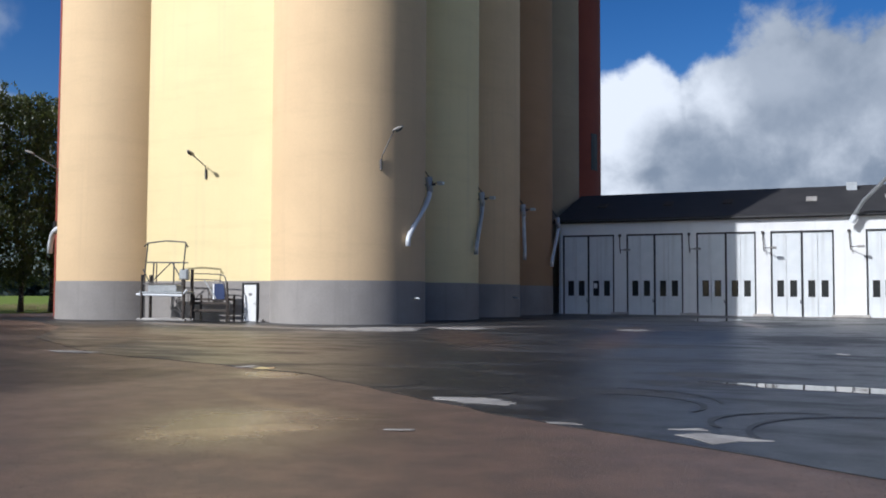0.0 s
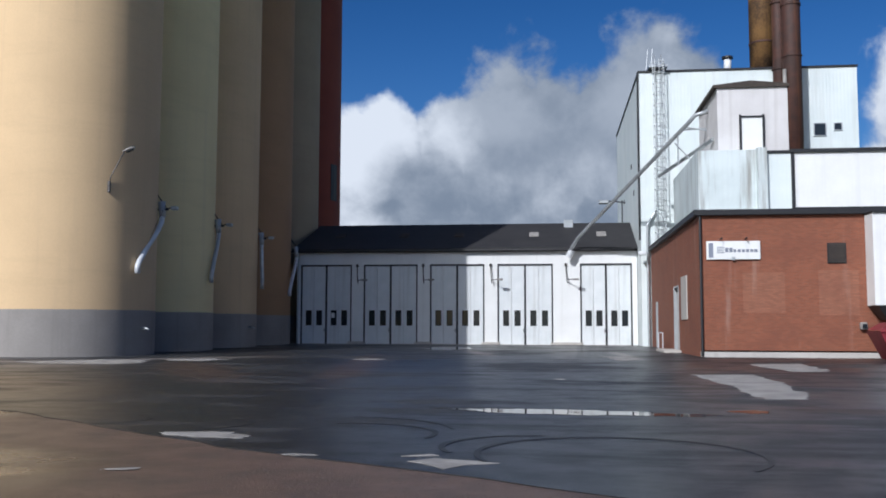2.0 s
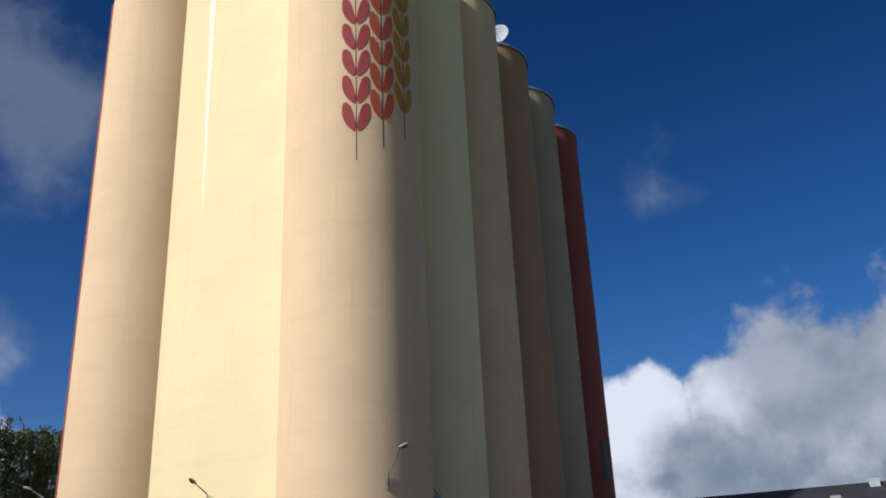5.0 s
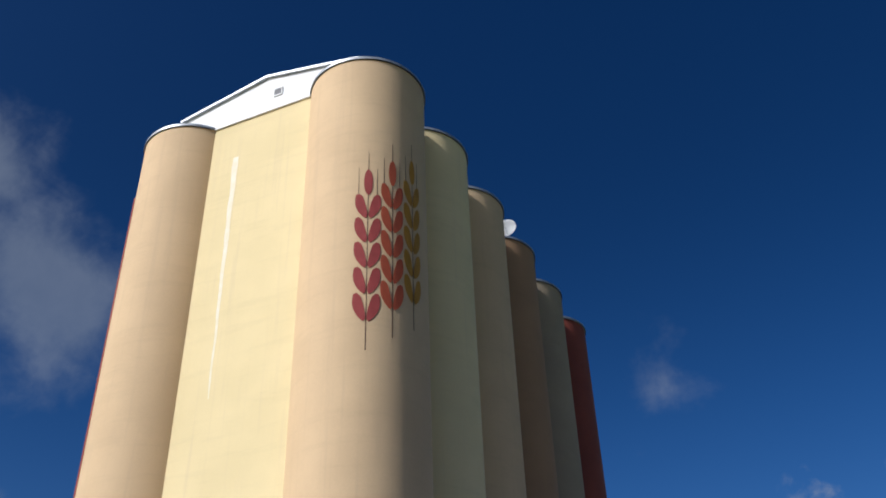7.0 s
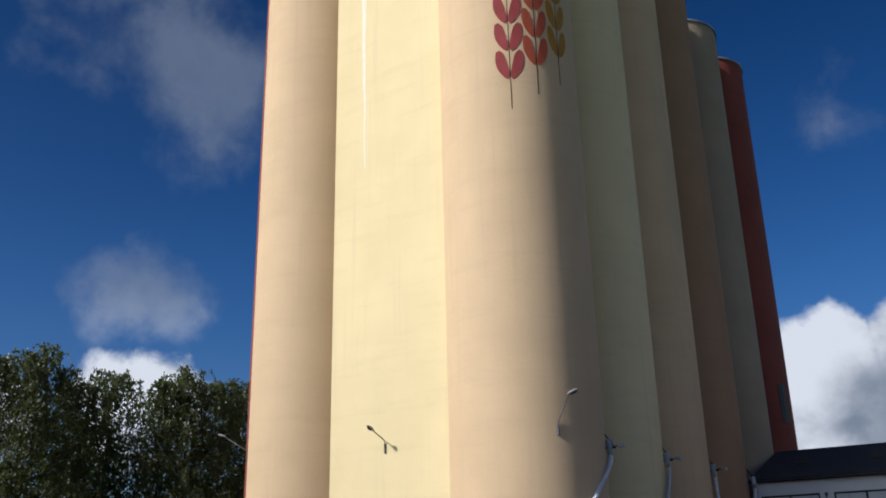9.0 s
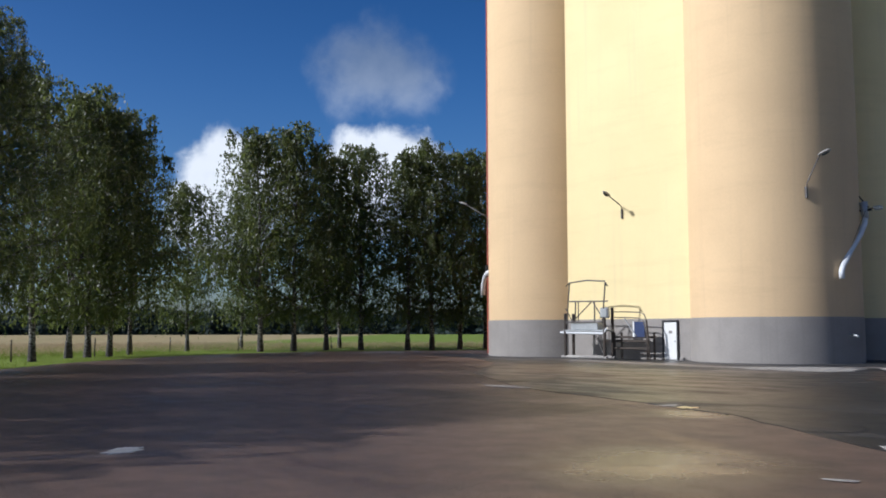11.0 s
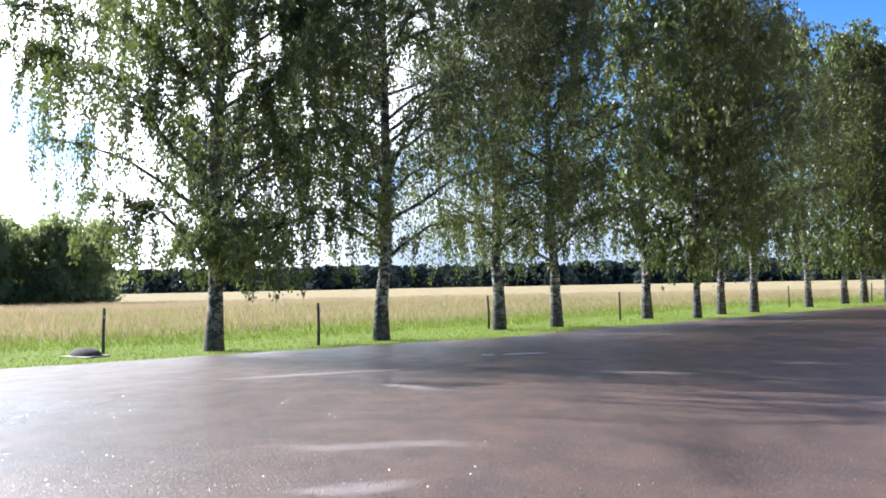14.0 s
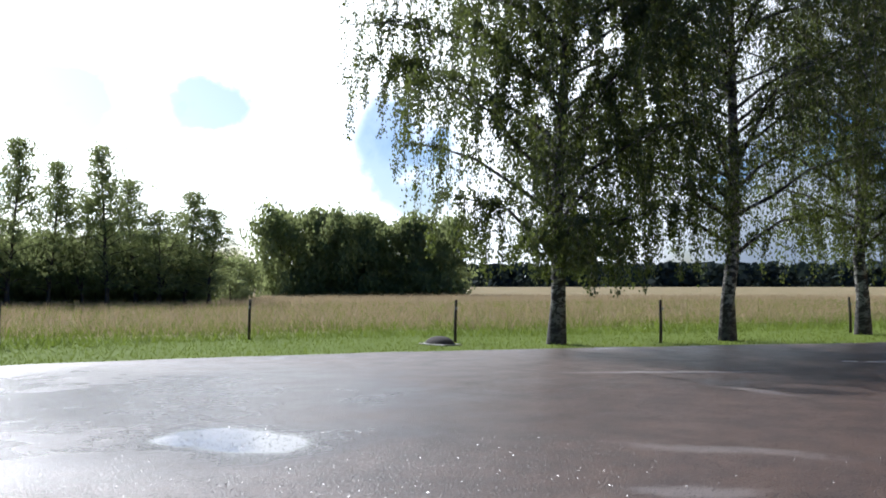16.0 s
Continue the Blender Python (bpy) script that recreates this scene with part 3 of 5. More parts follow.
def tyre_arc(cx, cy, r, a0, a1, w=0.11):
    bm = bmesh.new()
    n = 24
    pts = []
    for i in range(n + 1):
        a = radians(a0 + (a1 - a0) * i / n)
        k = w * (0.55 + 0.45 * math.sin(math.pi * i / n))
        pts.append([bm.verts.new((cx + q * math.sin(a), cy + q * math.cos(a), 0.0205)) for q in (r - k / 2, r + k / 2)])
    for a, b in zip(pts, pts[1:]):
        bm.faces.new((a[0], a[1], b[1], b[0]))
    ext = bmesh.ops.extrude_face_region(bm, geom=list(bm.faces))
    for v in [g for g in ext["geom"] if isinstance(g, bmesh.types.BMVert)]:
        v.co.z -= 0.002
    tagged(mesh_object("tyre_mark", bm, TYRE), "dark curved tyre mark on grey asphalt", "tyre mark", "tyre marks", "structure")


for a in ((0.8, 11.45, 1.75, -115, 128), (-0.2, 12.0, 1.25, -120, 5), (-5.6, 14.2, 0.8, 20, 160), (-3.0, 13.2, 1.3, -20, 110), (-3.4, 13.6, 1.9, 0, 80), (-7.4, 14.6, 0.7, 20, 170), (-12, 22, 5, 20, 70), (-6, 30, 7, -60, 10)):
    tyre_arc(*a)

# ---- silo ----
SX, SY, SR, STEP, SPAN, STOP = -24.866, 44.549, 4.268, 8.325, 15.909, 50.2
LX, LR = SX - SPAN + 0.15, 4.10
PANEL_Y = 42.32
silo = thing("grain_silo", "tall painted concrete grain silo with round cells and grey plinth", "silo", at=(SX, SY, 0))


def world_part(name, bm, material, parent, label="", smooth=False):
    """A part built in the world's own coordinates under a thing that stands elsewhere."""
    top = parent
    while top.parent:
        top = top.parent
    o = top.matrix_world.translation
    for v in bm.verts:
        v.co -= o
    return part(name, bm, material, parent, label, smooth)


CELLS = [(LX, SY, PEACH, "peach-painted round cell")] + [(SX, SY + STEP * k, m, l) for k, (m, l) in enumerate((
    (PEACH, "peach-painted round cell"), (YELLOW, "pale yellow round cell"), (PEACH, "peach-painted round cell"), (OCHRE, "brownish ochre round cell"),
    (OLIVE, "olive-beige round cell"), (OXIDE, "dark oxide-red round cell")))] + [(LX, SY + STEP * k, m, l) for k, (m, l) in ((1, (YELLOW, "pale yellow round cell")), (3, (OCHRE, "ochre round cell")), (5, (OXIDE, "oxide-red round cell")))]
for x, y, m, l in CELLS:
    r = SR if x == SX else LR
    world_part("cell", drum(x, y, r, 2.27, STOP), m, silo, l)
    world_part("plinth", drum(x, y, r + 0.03, -0.02, 2.27), PLINTH, silo, "grey painted plinth")
    world_part("rim", drum(x, y, r + 0.12, STOP, STOP + 0.22), GALV, silo, "pale metal rim")
world_part("front_panel", bx(LX, SX, PANEL_Y, PANEL_Y + 1.5, 2.27, STOP), YELLOW, silo, "flat pale yellow wall panel")
world_part("panel_plinth", bx(LX + 2, SX - 2, PANEL_Y - 0.03, PANEL_Y + 1.5, -0.02, 2.27), PLINTH, silo, "grey painted plinth")
world_part("panel_coping", bx(LX, SX, PANEL_Y - 0.15, PANEL_Y + 1.0, STOP, STOP + 0.3), WHITE, silo, "white coping")
world_part("back_wall", bx(LX, SX, SY + 2, SY + 5 * STEP, 0, STOP), YELLOW, silo)
world_part("red_shaft", bx(LX - 6.42, LX - 2.5, SY + 0.3, SY + 4.5, 0, STOP - 1.5), OXIDE, silo, "narrow oxide-red shaft")
# white stain streak on the flat panel
bm = bmesh.new()
n = 40
rows_ = []
for i in range(n + 1):
    z = STOP - 3.5 - 20 * i / n
    w = 0.25 * (1 - 0.8 * i / n) * (1 + 0.35 * noise.noise((0, z * 0.8, 4)))
    c = -34.9 + 0.10 * noise.noise((3, z * 0.4, 1)) + 0.25 * i / n
    rows_.append([bm.verts.new((c + s * w, PANEL_Y - 0.006, z)) for s in (-1, 1)])
for a, b in zip(rows_, rows_[1:]):
    bm.faces.new((a[0], a[1], b[1], b[0]))
world_part("stain", bm, STAIN, silo, "long whitish run-off stain")
# gabled house on top
bm = profile([(-41.0, STOP + 0.2), (-25.2, STOP + 0.2), (-25.2, 53.3), (-33.2, 54.85), (-41.0, 53.3)], PANEL_Y + 0.7, SY + 5.2 * STEP)
world_part("roof_house", bm, WHITE, silo, "white gabled roof house")
bm = profile([(-41.4, 53.15), (-33.2, 54.80), (-24.8, 53.15), (-24.8, 53.35), (-33.2, 55.02), (-41.4, 53.35)], PANEL_Y + 0.45, SY + 5.25 * STEP)
world_part("house_roof", bm, GALV, silo, "thin pale metal roof edge")
win = world_part("house_window", bx(-32.4, -31.75, PANEL_Y + 0.62, PANEL_Y + 0.75, 52.55, 53.2), DARK, silo, "small dark square window")
bm = bmesh.new()
for x0, x1, z0, z1 in ((-32.48, -32.4, 52.47, 53.28), (-31.75, -31.67, 52.47, 53.28), (-32.4, -31.75, 52.47, 52.55), (-32.4, -31.75, 53.2, 53.28)):
    box(bm, x0, x1, PANEL_Y + 0.6, PANEL_Y + 0.72, z0, z1)
world_part("window_surround", bm, WHITE, silo)
def on_cell(angle, z, out=0.0, k=0):
    """A point on the wall of the corner cell: degrees from its front towards its side."""
    a = radians(angle)
    return Vector((SX + (SR + out) * math.sin(a), SY + STEP * k - (SR + out) * math.cos(a), z))


for ang, z0, z1 in ((72, 13.4, 16.9), (38, 10.6, 15.4)):
    a0, a1 = radians(ang - 7), radians(ang + 7)
    bm = bmesh.new()
    ring_ = [(SX + r * math.sin(t), SY + 5 * STEP - r * math.cos(t)) for r, t in ((SR + 0.04, a0), (SR + 0.05, (a0 + a1) / 2), (SR + 0.04, a1), (SR - 0.2, a1), (SR - 0.2, a0))]
    world_part("slot_window", prism(ring_, z0, z1), DARK, silo, "tall dark slot opening")


def wrapped(outline, out=0.012):
    """A flat painted figure bent onto the wall: outline points are (degrees, height)."""
    bm = bmesh.new()
    o = silo.matrix_world.translation
    bm.faces.new([bm.verts.new(on_cell(a, z, out) - o) for a, z in outline])
    ext = bmesh.ops.extrude_face_region(bm, geom=list(bm.faces))
    for v in [g for g in ext["geom"] if isinstance(g, bmesh.types.BMVert)]:
        d = Vector((v.co.x, v.co.y, 0)).normalized()
        v.co -= 0.01 * d
    return bm


def kernel_outline(a0, z0, side, w, h):
    """One grain: pointed at its foot, bulging outwards, blunt on top."""
    pts = []
    for i in range(15):
        s = i / 14
        pts.append((a0 + side * w * (0.10 + 1.05 * math.sin(math.pi * min(1, s * 0.62 + 0.02)) ** 0.9), z0 + h * s ** 1.25))
    pts.append((a0 + side * w * 0.78, z0 + h * 1.04))
    for i in range(10):
        s = 1 - i / 9
        pts.append((a0 + side * w * (0.05 + 0.42 * s ** 1.6), z0 + h * (0.12 + 0.80 * s)))
    return pts


def ear(angle, z0, z1, w, material, name):
    e = part(name, wrapped([(angle - 0.35, z0 - 1.9), (angle + 0.35, z0 - 1.9), (angle + 0.28, z1 - 1.9), (angle - 0.28, z1 - 1.9)]), STEM, silo, "painted ear of grain on the wall")
    pitch = (z1 - 2.1 - z0) / 5
    for i in range(5):
        for s in (-1, 1):
            part("kernel", wrapped(kernel_outline(angle, z0 + pitch * i, s, w, pitch * 1.0), 0.03), material, e)
    top = [(angle + w * 0.40 * math.sin(2 * math.pi * i / 20), z1 - 1.05 - 1.05 * math.cos(2 * math.pi * i / 20)) for i in range(20)]
    part("kernel", wrapped(top, 0.03), material, e)
    for s, za, zb in ((-0.85, z1 - 2.0, z1 + 0.1), (0.8, z1 - 2.0, z1 + 0.1), (0, z1 - 0.1, z1 + 1.5)):
        part("awn", wrapped([(angle + w * s - 0.3, za), (angle + w * s + 0.3, za), (angle + w * s + 0.15, zb), (angle + w * s - 0.15, zb)]), STEM, e)


ear(31.5, 28.45, 39.95, 9.8, KERNEL_RED, "wheat_ear")
ear(53.4, 29.47, 41.02, 9.3, KERNEL_SCARLET, "wheat_ear")
ear(75.5, 30.5, 41.9, 9.3, KERNEL_GOLD, "wheat_ear")

# door at the foot of the panel
door = thing("door_1", "white steel door in a dark frame at the silo's foot", "door", kind="structure", at=(-29.76, PANEL_Y - 0.03, 0))
part("door_leaf", bx(-0.42, 0.42, -0.06, 0.0, 0.03, 2.08, bevel=0.01), WHITE, door, "white painted leaf")
bm = bmesh.new()
box(bm, -0.52, -0.42, -0.1, 0.02, 0, 2.17), box(bm, 0.42, 0.52, -0.1, 0.02, 0, 2.17), box(bm, -0.42, 0.42, -0.1, 0.02, 2.08, 2.17)
part("door_frame", bm, DARK, door, "dark frame")
part("door_handle", bx(0.28, 0.36, -0.11, -0.06, 1.0, 1.05), GALV, door)
part("door_sign", bx(-0.1, 0.12, -0.072, -0.06, 1.45, 1.6), PALE, door, "small pale notice")
stone = thing("concrete_block", "small pale concrete block beside the silo door", "block", at=(-28.9, PANEL_Y - 0.25, 0))
part("block", bx(-0.12, 0.12, -0.12, 0.12, 0, 0.16, bevel=0.02), PALE, stone)


def wall_lamp(at, turn, label, rise=1.5, reach=1.3, head=0.32):
    """A street-lamp head on a bent arm; local -y points away from the wall."""
    o = thing("wall_lamp", label, "lamp", "wall lamps", at=at, turn=turn)
    part("bracket", bx(-0.05, 0.05, -0.1, 0.02, -0.45, 0.1, bevel=0.01), DARKSTEEL, o)
    part("arm", tb([(0, -0.06, -0.2), (0, -0.1, 0.28), (0, -reach, rise)], 0.032, 8), DARKSTEEL, o, smooth=True)
    bm = bmesh.new()
    bmesh.ops.create_uvsphere(bm, u_segments=14, v_segments=8, radius=1.0)
    for v in bm.verts:
        v.co = Vector((0.13 * v.co.x, -reach - 0.22 + head * v.co.y, rise + 0.1 + (0.11 if v.co.z > 0 else 0.05) * v.co.z - 0.35 * v.co.y * 0.3))
    part("lamp_head", bm, PALE, o, "pale oval lamp head", True)
    bm = bmesh.new()
    bmesh.ops.create_uvsphere(bm, u_segments=12, v_segments=6, radius=1.0)
    for v in bm.verts:
        v.co = Vector((0.09 * v.co.x, -reach - 0.28 + 0.2 * v.co.y, rise + 0.04 + 0.06 * v.co.z - 0.35 * v.co.y * 0.2))
    part("lens", bm, GLASS, o, "glass lens", True)
    return o


p = on_cell(51.0, 8.45)
wall_lamp(tuple(p), 95, "pale street lamp on a bent arm on the peach cell", 1.55, 0.75)
wall_lamp((-32.95, PANEL_Y, 8.55), 0, "pale street lamp on a bent arm on the yellow panel", 0.75, 1.2)
a = radians(-62)
wall_lamp((LX + SR * math.sin(a), SY - SR * math.cos(a), 9.0), -62, "pale street lamp on a bent arm at the silo's side", 1.2, 1.6)


def spout(at, turn, label, swing=3.0, lean=0.1, pale=PIPEWHITE, lamp=True, length=3.65):
    """A grain loading chute: bracket, winch arm and a bent pale pipe; local +x points out of the valley."""
    o = thing("loading_chute", label, "chute", "loading chutes", at=at, turn=turn)
    bm = bmesh.new()
    box(bm, -0.5, -0.42, -0.05, 0.05, -0.2, 1.0), box(bm, -0.5, 0.35, -0.05, 0.05, -0.12, -0.02), tube(bm, [(-0.46, 0, 0.95), (0.2, 0, 0.05)], 0.035, 6)
    part("bracket", bm, DARK, o, "dark steel bracket")
    part("hopper", tb([(-0.05, 0, 0.35), (0.0, 0, -0.1), (0.02, 0, -0.5)], 0.2, 12, 0.16), GALV, o, smooth=True)
    pts = [(0.02, 0, -0.3), (0.02, -0.03 * swing, -0.75), (0.3 * lean, -0.2 * swing, -1.3), (0.7 * lean, -0.65 * swing, -2.3), (lean, -0.93 * swing, -3.0), (lean, -swing, -3.3), (lean, -swing, -length)]
    part("pipe", tb(pts, 0.135, 12), pale, o, "pale bent pipe", True)
    part("cable", tb([(0.1, 0, 0.05), (0.7 * lean, -0.65 * swing, -2.2)], 0.012, 5), DARK, o)
    if lamp:
        part("lamp_arm", tb([(0.1, 0, -0.03), (0.75, -0.25, 0.0)], 0.03, 6), DARK, o)
        part("lamp_head", bx(0.62, 0.98, -0.42, -0.12, -0.14, 0.05, bevel=0.04), GALV, o)
    return o


spout((-20.68, 46.2, 7.75), 0, "white bent loading chute on a dark bracket between silo cells", 2.95, 0.1)
# grey instead of white on the next two pipes carries their shade
spout((-20.5, 54.0, 7.7), 0, "white loading chute, greyed as shade, on a dark bracket between silo cells", 1.4, 0.15, pale=GALV)
spout((-20.5, 62.4, 7.7), 0, "white loading chute, greyed as shade, on a dark bracket between silo cells", 0.3, 0.2, pale=GALV)
spout((-20.3, 70.6, 7.4), 0, "pale loading chute beside the garage wall", 2.0, 0.1, lamp=False)
FAR_CHUTE = (-46.0, 43.6, 5.2)
o = thing("loading_chute", "short white bent loading chute at the silo's far side", "chute", "loading chutes", at=FAR_CHUTE, turn=-30)
part("pipe", tb([(1.6, 0, 0.4), (0.7, 0, 0.28), (0.1, 0, 0.05), (-0.3, 0, -0.45), (-0.42, 0, -1.1)], 0.17, 12), PIPEWHITE, o, "pale bent pipe", True)
part("bracket", bx(0.5, 0.9, -0.08, 0.08, 0.1, 0.9, bevel=0.02), DARK, o, "dark steel bracket")
for k, ang in ((0, 82), (2, 80)):
    q = on_cell(ang, 1.35, 0.02, k)
    o = thing("outlet_pipe", "short pale outlet pipe in the grey plinth", "pipe", "outlet pipes", at=tuple(q), turn=ang)
    part("pipe", tb([(0, 0.1, 0.05), (0, -0.35, 0.0), (0, -0.45, -0.06)], 0.06, 8), GALV, o, smooth=True)
dish = thing("satellite_dish", "white satellite dish on a post on the silo roof", "dish", at=(SX + 2.6, SY + 3 * STEP - 1.2, STOP + 0.2))
bm = bmesh.new()
rings = []
for i in range(6):
    r = 0.95 * i / 5
    rings.append([bm.verts.new((r * math.cos(2 * math.pi * j / 24), -0.35 + 0.32 * (r / 0.95) ** 2 * -1, 1.9 + r * math.sin(2 * math.pi * j / 24))) for j in range(24)] if i else [bm.verts.new((0, -0.35, 1.9))])
for j in range(24):
    bm.faces.new((rings[0][0], rings[1][j], rings[1][(j + 1) % 24]))
for a, b in zip(rings[1:], rings[2:]):
    for j in range(24):
        bm.faces.new((a[j], b[j], b[(j + 1) % 24], a[(j + 1) % 24]))
bmesh.ops.solidify(bm, geom=list(bm.faces), thickness=0.05)
part("reflector", bm, WHITE, dish, "white round reflector", True)
part("mast", tb([(0, 0, 0), (0, 0, 1.95)], 0.07, 8), GALV, dish)
part("feed_arm", tb([(0, -0.4, 1.2), (0, -1.1, 1.75)], 0.03, 6), GALV, dish)
for i, (dx, dy) in enumerate(((2.2, -1.0), (2.6, -0.6), (3.0, -0.1))):
    o = thing("antenna", "small white antenna on the silo roof", "antenna", "antennas", at=(SX + dx, SY + 4 * STEP + dy, STOP + 0.2))
    part("mast", tb([(0, 0, 0), (0, 0, 1.2 - 0.25 * i)], 0.04, 6), GALV, o)
    part("panel", bx(-0.12, 0.12, -0.12, 0.02, 0.5, 1.25 - 0.25 * i, bevel=0.02), WHITE, o)

# ---- steel work platform at the silo ----
plat = thing("work_platform", "grey tubular steel work platform with railings on skids", "platform", at=(-34.3, 40.75, 0))
TUBE = 0.065


def bars(name, segs, r=TUBE, material=GALV, label=""):
    for a, b in segs:
        part(name, tb([a, b], r, 8), material, plat, label)


bars("skid", [((-1.75, -0.35, 0.1), (1.6, -0.35, 0.1)), ((-1.75, 0.35, 0.1), (1.6, 0.35, 0.1))], 0.09, PALE)
bars("leg", [((-1.45, -0.35, 0.1), (-1.45, -0.35, 2.6)), ((1.45, -0.35, 0.1), (1.45, -0.35, 2.9)), ((-1.45, 0.35, 0.1), (-1.45, 0.35, 2.6)), ((1.45, 0.35, 0.1), (1.45, 0.35, 2.9))], 0.09, WOODPOST)
part("deck", bx(-1.6, 1.6, -0.42, 0.42, 1.55, 1.66, bevel=0.02), GALV, plat)
part("deck_edge", tb([(-1.85, -0.33, 1.5), (1.35, -0.33, 1.45), (1.7, -0.42, 1.75)], 0.07, 8), PIPEWHITE, plat, "pale front rail")
part("deck_box", bx(-1.1, 0.9, -0.3, 0.3, 1.66, 2.05, bevel=0.03), GALV, plat, "grey machinery box")
bars("crossbar", [((-1.45, -0.35, 2.1), (1.45, -0.35, 2.1)), ((-1.1, -0.35, 3.3), (1.7, -0.35, 3.25))], 0.04, DARKSTEEL)
bars("upright", [((-1.35, -0.35, 2.0), (-1.1, -0.35, 4.35)), ((1.3, -0.35, 2.0), (1.55, -0.35, 4.35)), ((-0.7, -0.35, 2.1), (-0.65, -0.35, 3.3)), ((0.75, -0.35, 2.1), (0.75, -0.35, 3.28))], 0.04, DARKSTEEL)
part("top_rail", tb([(-1.35, -0.35, 4.2), (-1.1, -0.35, 4.38), (0.2, -0.35, 4.48), (1.5, -0.35, 4.38), (1.7, -0.35, 4.1)], 0.04, 8), DARKSTEEL, plat, smooth=True)
bars("brace", [((-0.9, -0.35, 2.1), (0.6, -0.35, 3.3)), ((0.6, -0.35, 3.3), (1.4, -0.35, 2.2)), ((0.7, -0.33, 1.5), (1.4, -0.33, 0.2)), ((-1.4, -0.35, 2.9), (-0.9, -0.35, 2.1)), ((-1.05, 0.35, 2.1), (-1.05, 0.35, 3.3))], 0.032, DARKSTEEL)
part("winch", bx(1.15, 1.75, -0.45, -0.15, 2.3, 2.9, bevel=0.08), GALV, plat, "grey winch housing")
step_ = thing("side_platform", "lower steel platform with handrail and hanging blue sheet", "platform", at=(-31.75, 41.55, 0))
for x in (-1.05, 1.2):
    for y in (-0.35, 0.3):
        part("leg", tb([(x, y, 0), (x, y, 1.5)], 0.07, 6), WOODPOST, step_)
for z in (0.55, 0.95):
    part("beam", bx(-1.05, 1.2, -0.41, -0.3, z, z + 0.15, bevel=0.02), WOODPOST, step_, "dark steel beam")
part("deck", bx(-1.1, 1.25, -0.35, 0.35, 1.18, 1.3, bevel=0.01), WOODPOST, step_)
part("ladder_rail", tb([(-0.3, -0.4, 2.3), (0.5, -0.4, 1.3)], 0.035, 6), GALV, step_)
for z, x1 in ((2.62, 1.05), (2.3, 0.95)):
    part("handrail", tb([(-1.0, -0.38, z + 0.05), (x1 - 0.3, -0.38, z), (x1, -0.38, z - 0.12), (x1 + 0.12, -0.38, z - 0.45), (x1 + 0.2, -0.38, 1.2)], 0.032, 6), DARKSTEEL, step_, smooth=True)
part("back_post", tb([(1.2, -0.38, 2.2), (1.42, -0.42, 0.0)], 0.05, 6), WOODPOST, step_)
part("blue_sheet", bx(0.35, 1.05, -0.38, -0.34, 1.25, 2.1, bevel=0.01), BLUE, step_, "faded blue sheet")
part("white_sheet", bx(0.25, 0.35, -0.37, -0.33, 1.25, 2.1), WHITE, step_)

# ---- garage ----
GX0, GX1, GY, GTOP = -20.6, 6.55, 72.0, 7.62
garage = thing("garage_building", "white garage building with five tall folding doors and a dark roof", "garage", at=(0, GY, 0))
DOORWAYS = [(-20.26, -16.07), (-15.08, -10.71), (-9.70, -5.36), (-4.32, 0.03), (2.15, 6.15)]
HEAD = 6.38
edges = [GX0] + [v for d in DOORWAYS for v in d] + [GX1]
for a, b in zip(edges[::2], edges[1::2]):
    world_part("pier", bx(a, b, GY, GY + 0.35, 0, HEAD), WHITE, garage, "white rendered pier")
world_part("wall", bx(GX0, GX1, GY, GY + 0.35, HEAD, GTOP), WHITE, garage, "white rendered front wall")
for n_, (x0, x1, y0, y1) in enumerate(((GX0, GX0 + 0.3, GY + 0.35, GY + 12), (GX1 - 0.3, GX1, GY + 0.35, GY + 12), (GX0, GX1, GY + 12, GY + 12.3))):
    world_part("wall", bx(x0, x1, y0, y1, 0, GTOP), WHITE, garage)
world_part("floor", bx(GX0 + 0.3, GX1 - 0.3, GY + 0.36, GY + 12, 0.0, 0.05), CONCRETE, garage)
bm = bmesh.new()
v = [bm.verts.new(c) for c in ((GX0 - 0.35, GY - 0.35, GTOP), (GX1 + 0.02, GY - 0.35, GTOP), (GX1 + 0.02, GY + 6.2, 10.25), (GX0 + 0.3, GY + 6.2, 10.25), (GX1 + 0.02, GY + 12.6, GTOP), (GX0 - 0.35, GY + 12.6, GTOP))]
lo_ = [bm.verts.new(c.co - Vector((0, 0, 0.3))) for c in v]
for f in ((0, 1, 2, 3), (3, 2, 4, 5)):
    bm.faces.new([v[i] for i in f]), bm.faces.new([lo_[i] for i in f])
bm.faces.new((v[0], v[3], v[5], lo_[5], lo_[3], lo_[0])), bm.faces.new((v[1], lo_[1], lo_[2], lo_[4], v[4], v[2]))
bm.faces.new((v[0], lo_[0], lo_[1], v[1])), bm.faces.new((v[5], v[4], lo_[4], lo_[5]))
roof = world_part("roof", bm, SLATE, garage, "dark slate roof")
world_part("gutter", tb([(GX0 - 0.35, GY - 0.42, GTOP - 0.18), (GX1, GY - 0.42, GTOP - 0.18)], 0.07, 8), DARK, garage, "dark gutter")
for i, x in enumerate((-17.65, -12.26, -7.64, -1.48, 3.98)):
    z = 8.86
    y = GY + 3.0
    bm = box(bmesh.new(), x - 0.38, x + 0.38, y - 0.45, y + 0.45, z + 0.02, z + 0.2)
    for v_ in bm.verts:
        v_.co.z += (v_.co.y - y) * 0.40
    # the first three are coloured dark for the shade on that roof end
    world_part("skylight", bm, WOODPOST if i < 3 else PALE, garage, "small roof light, shade coloured into the left three")
bm = box(bmesh.new(), 1.0, 1.75, GY + 5.0, GY + 5.9, 9.75, 10.4)
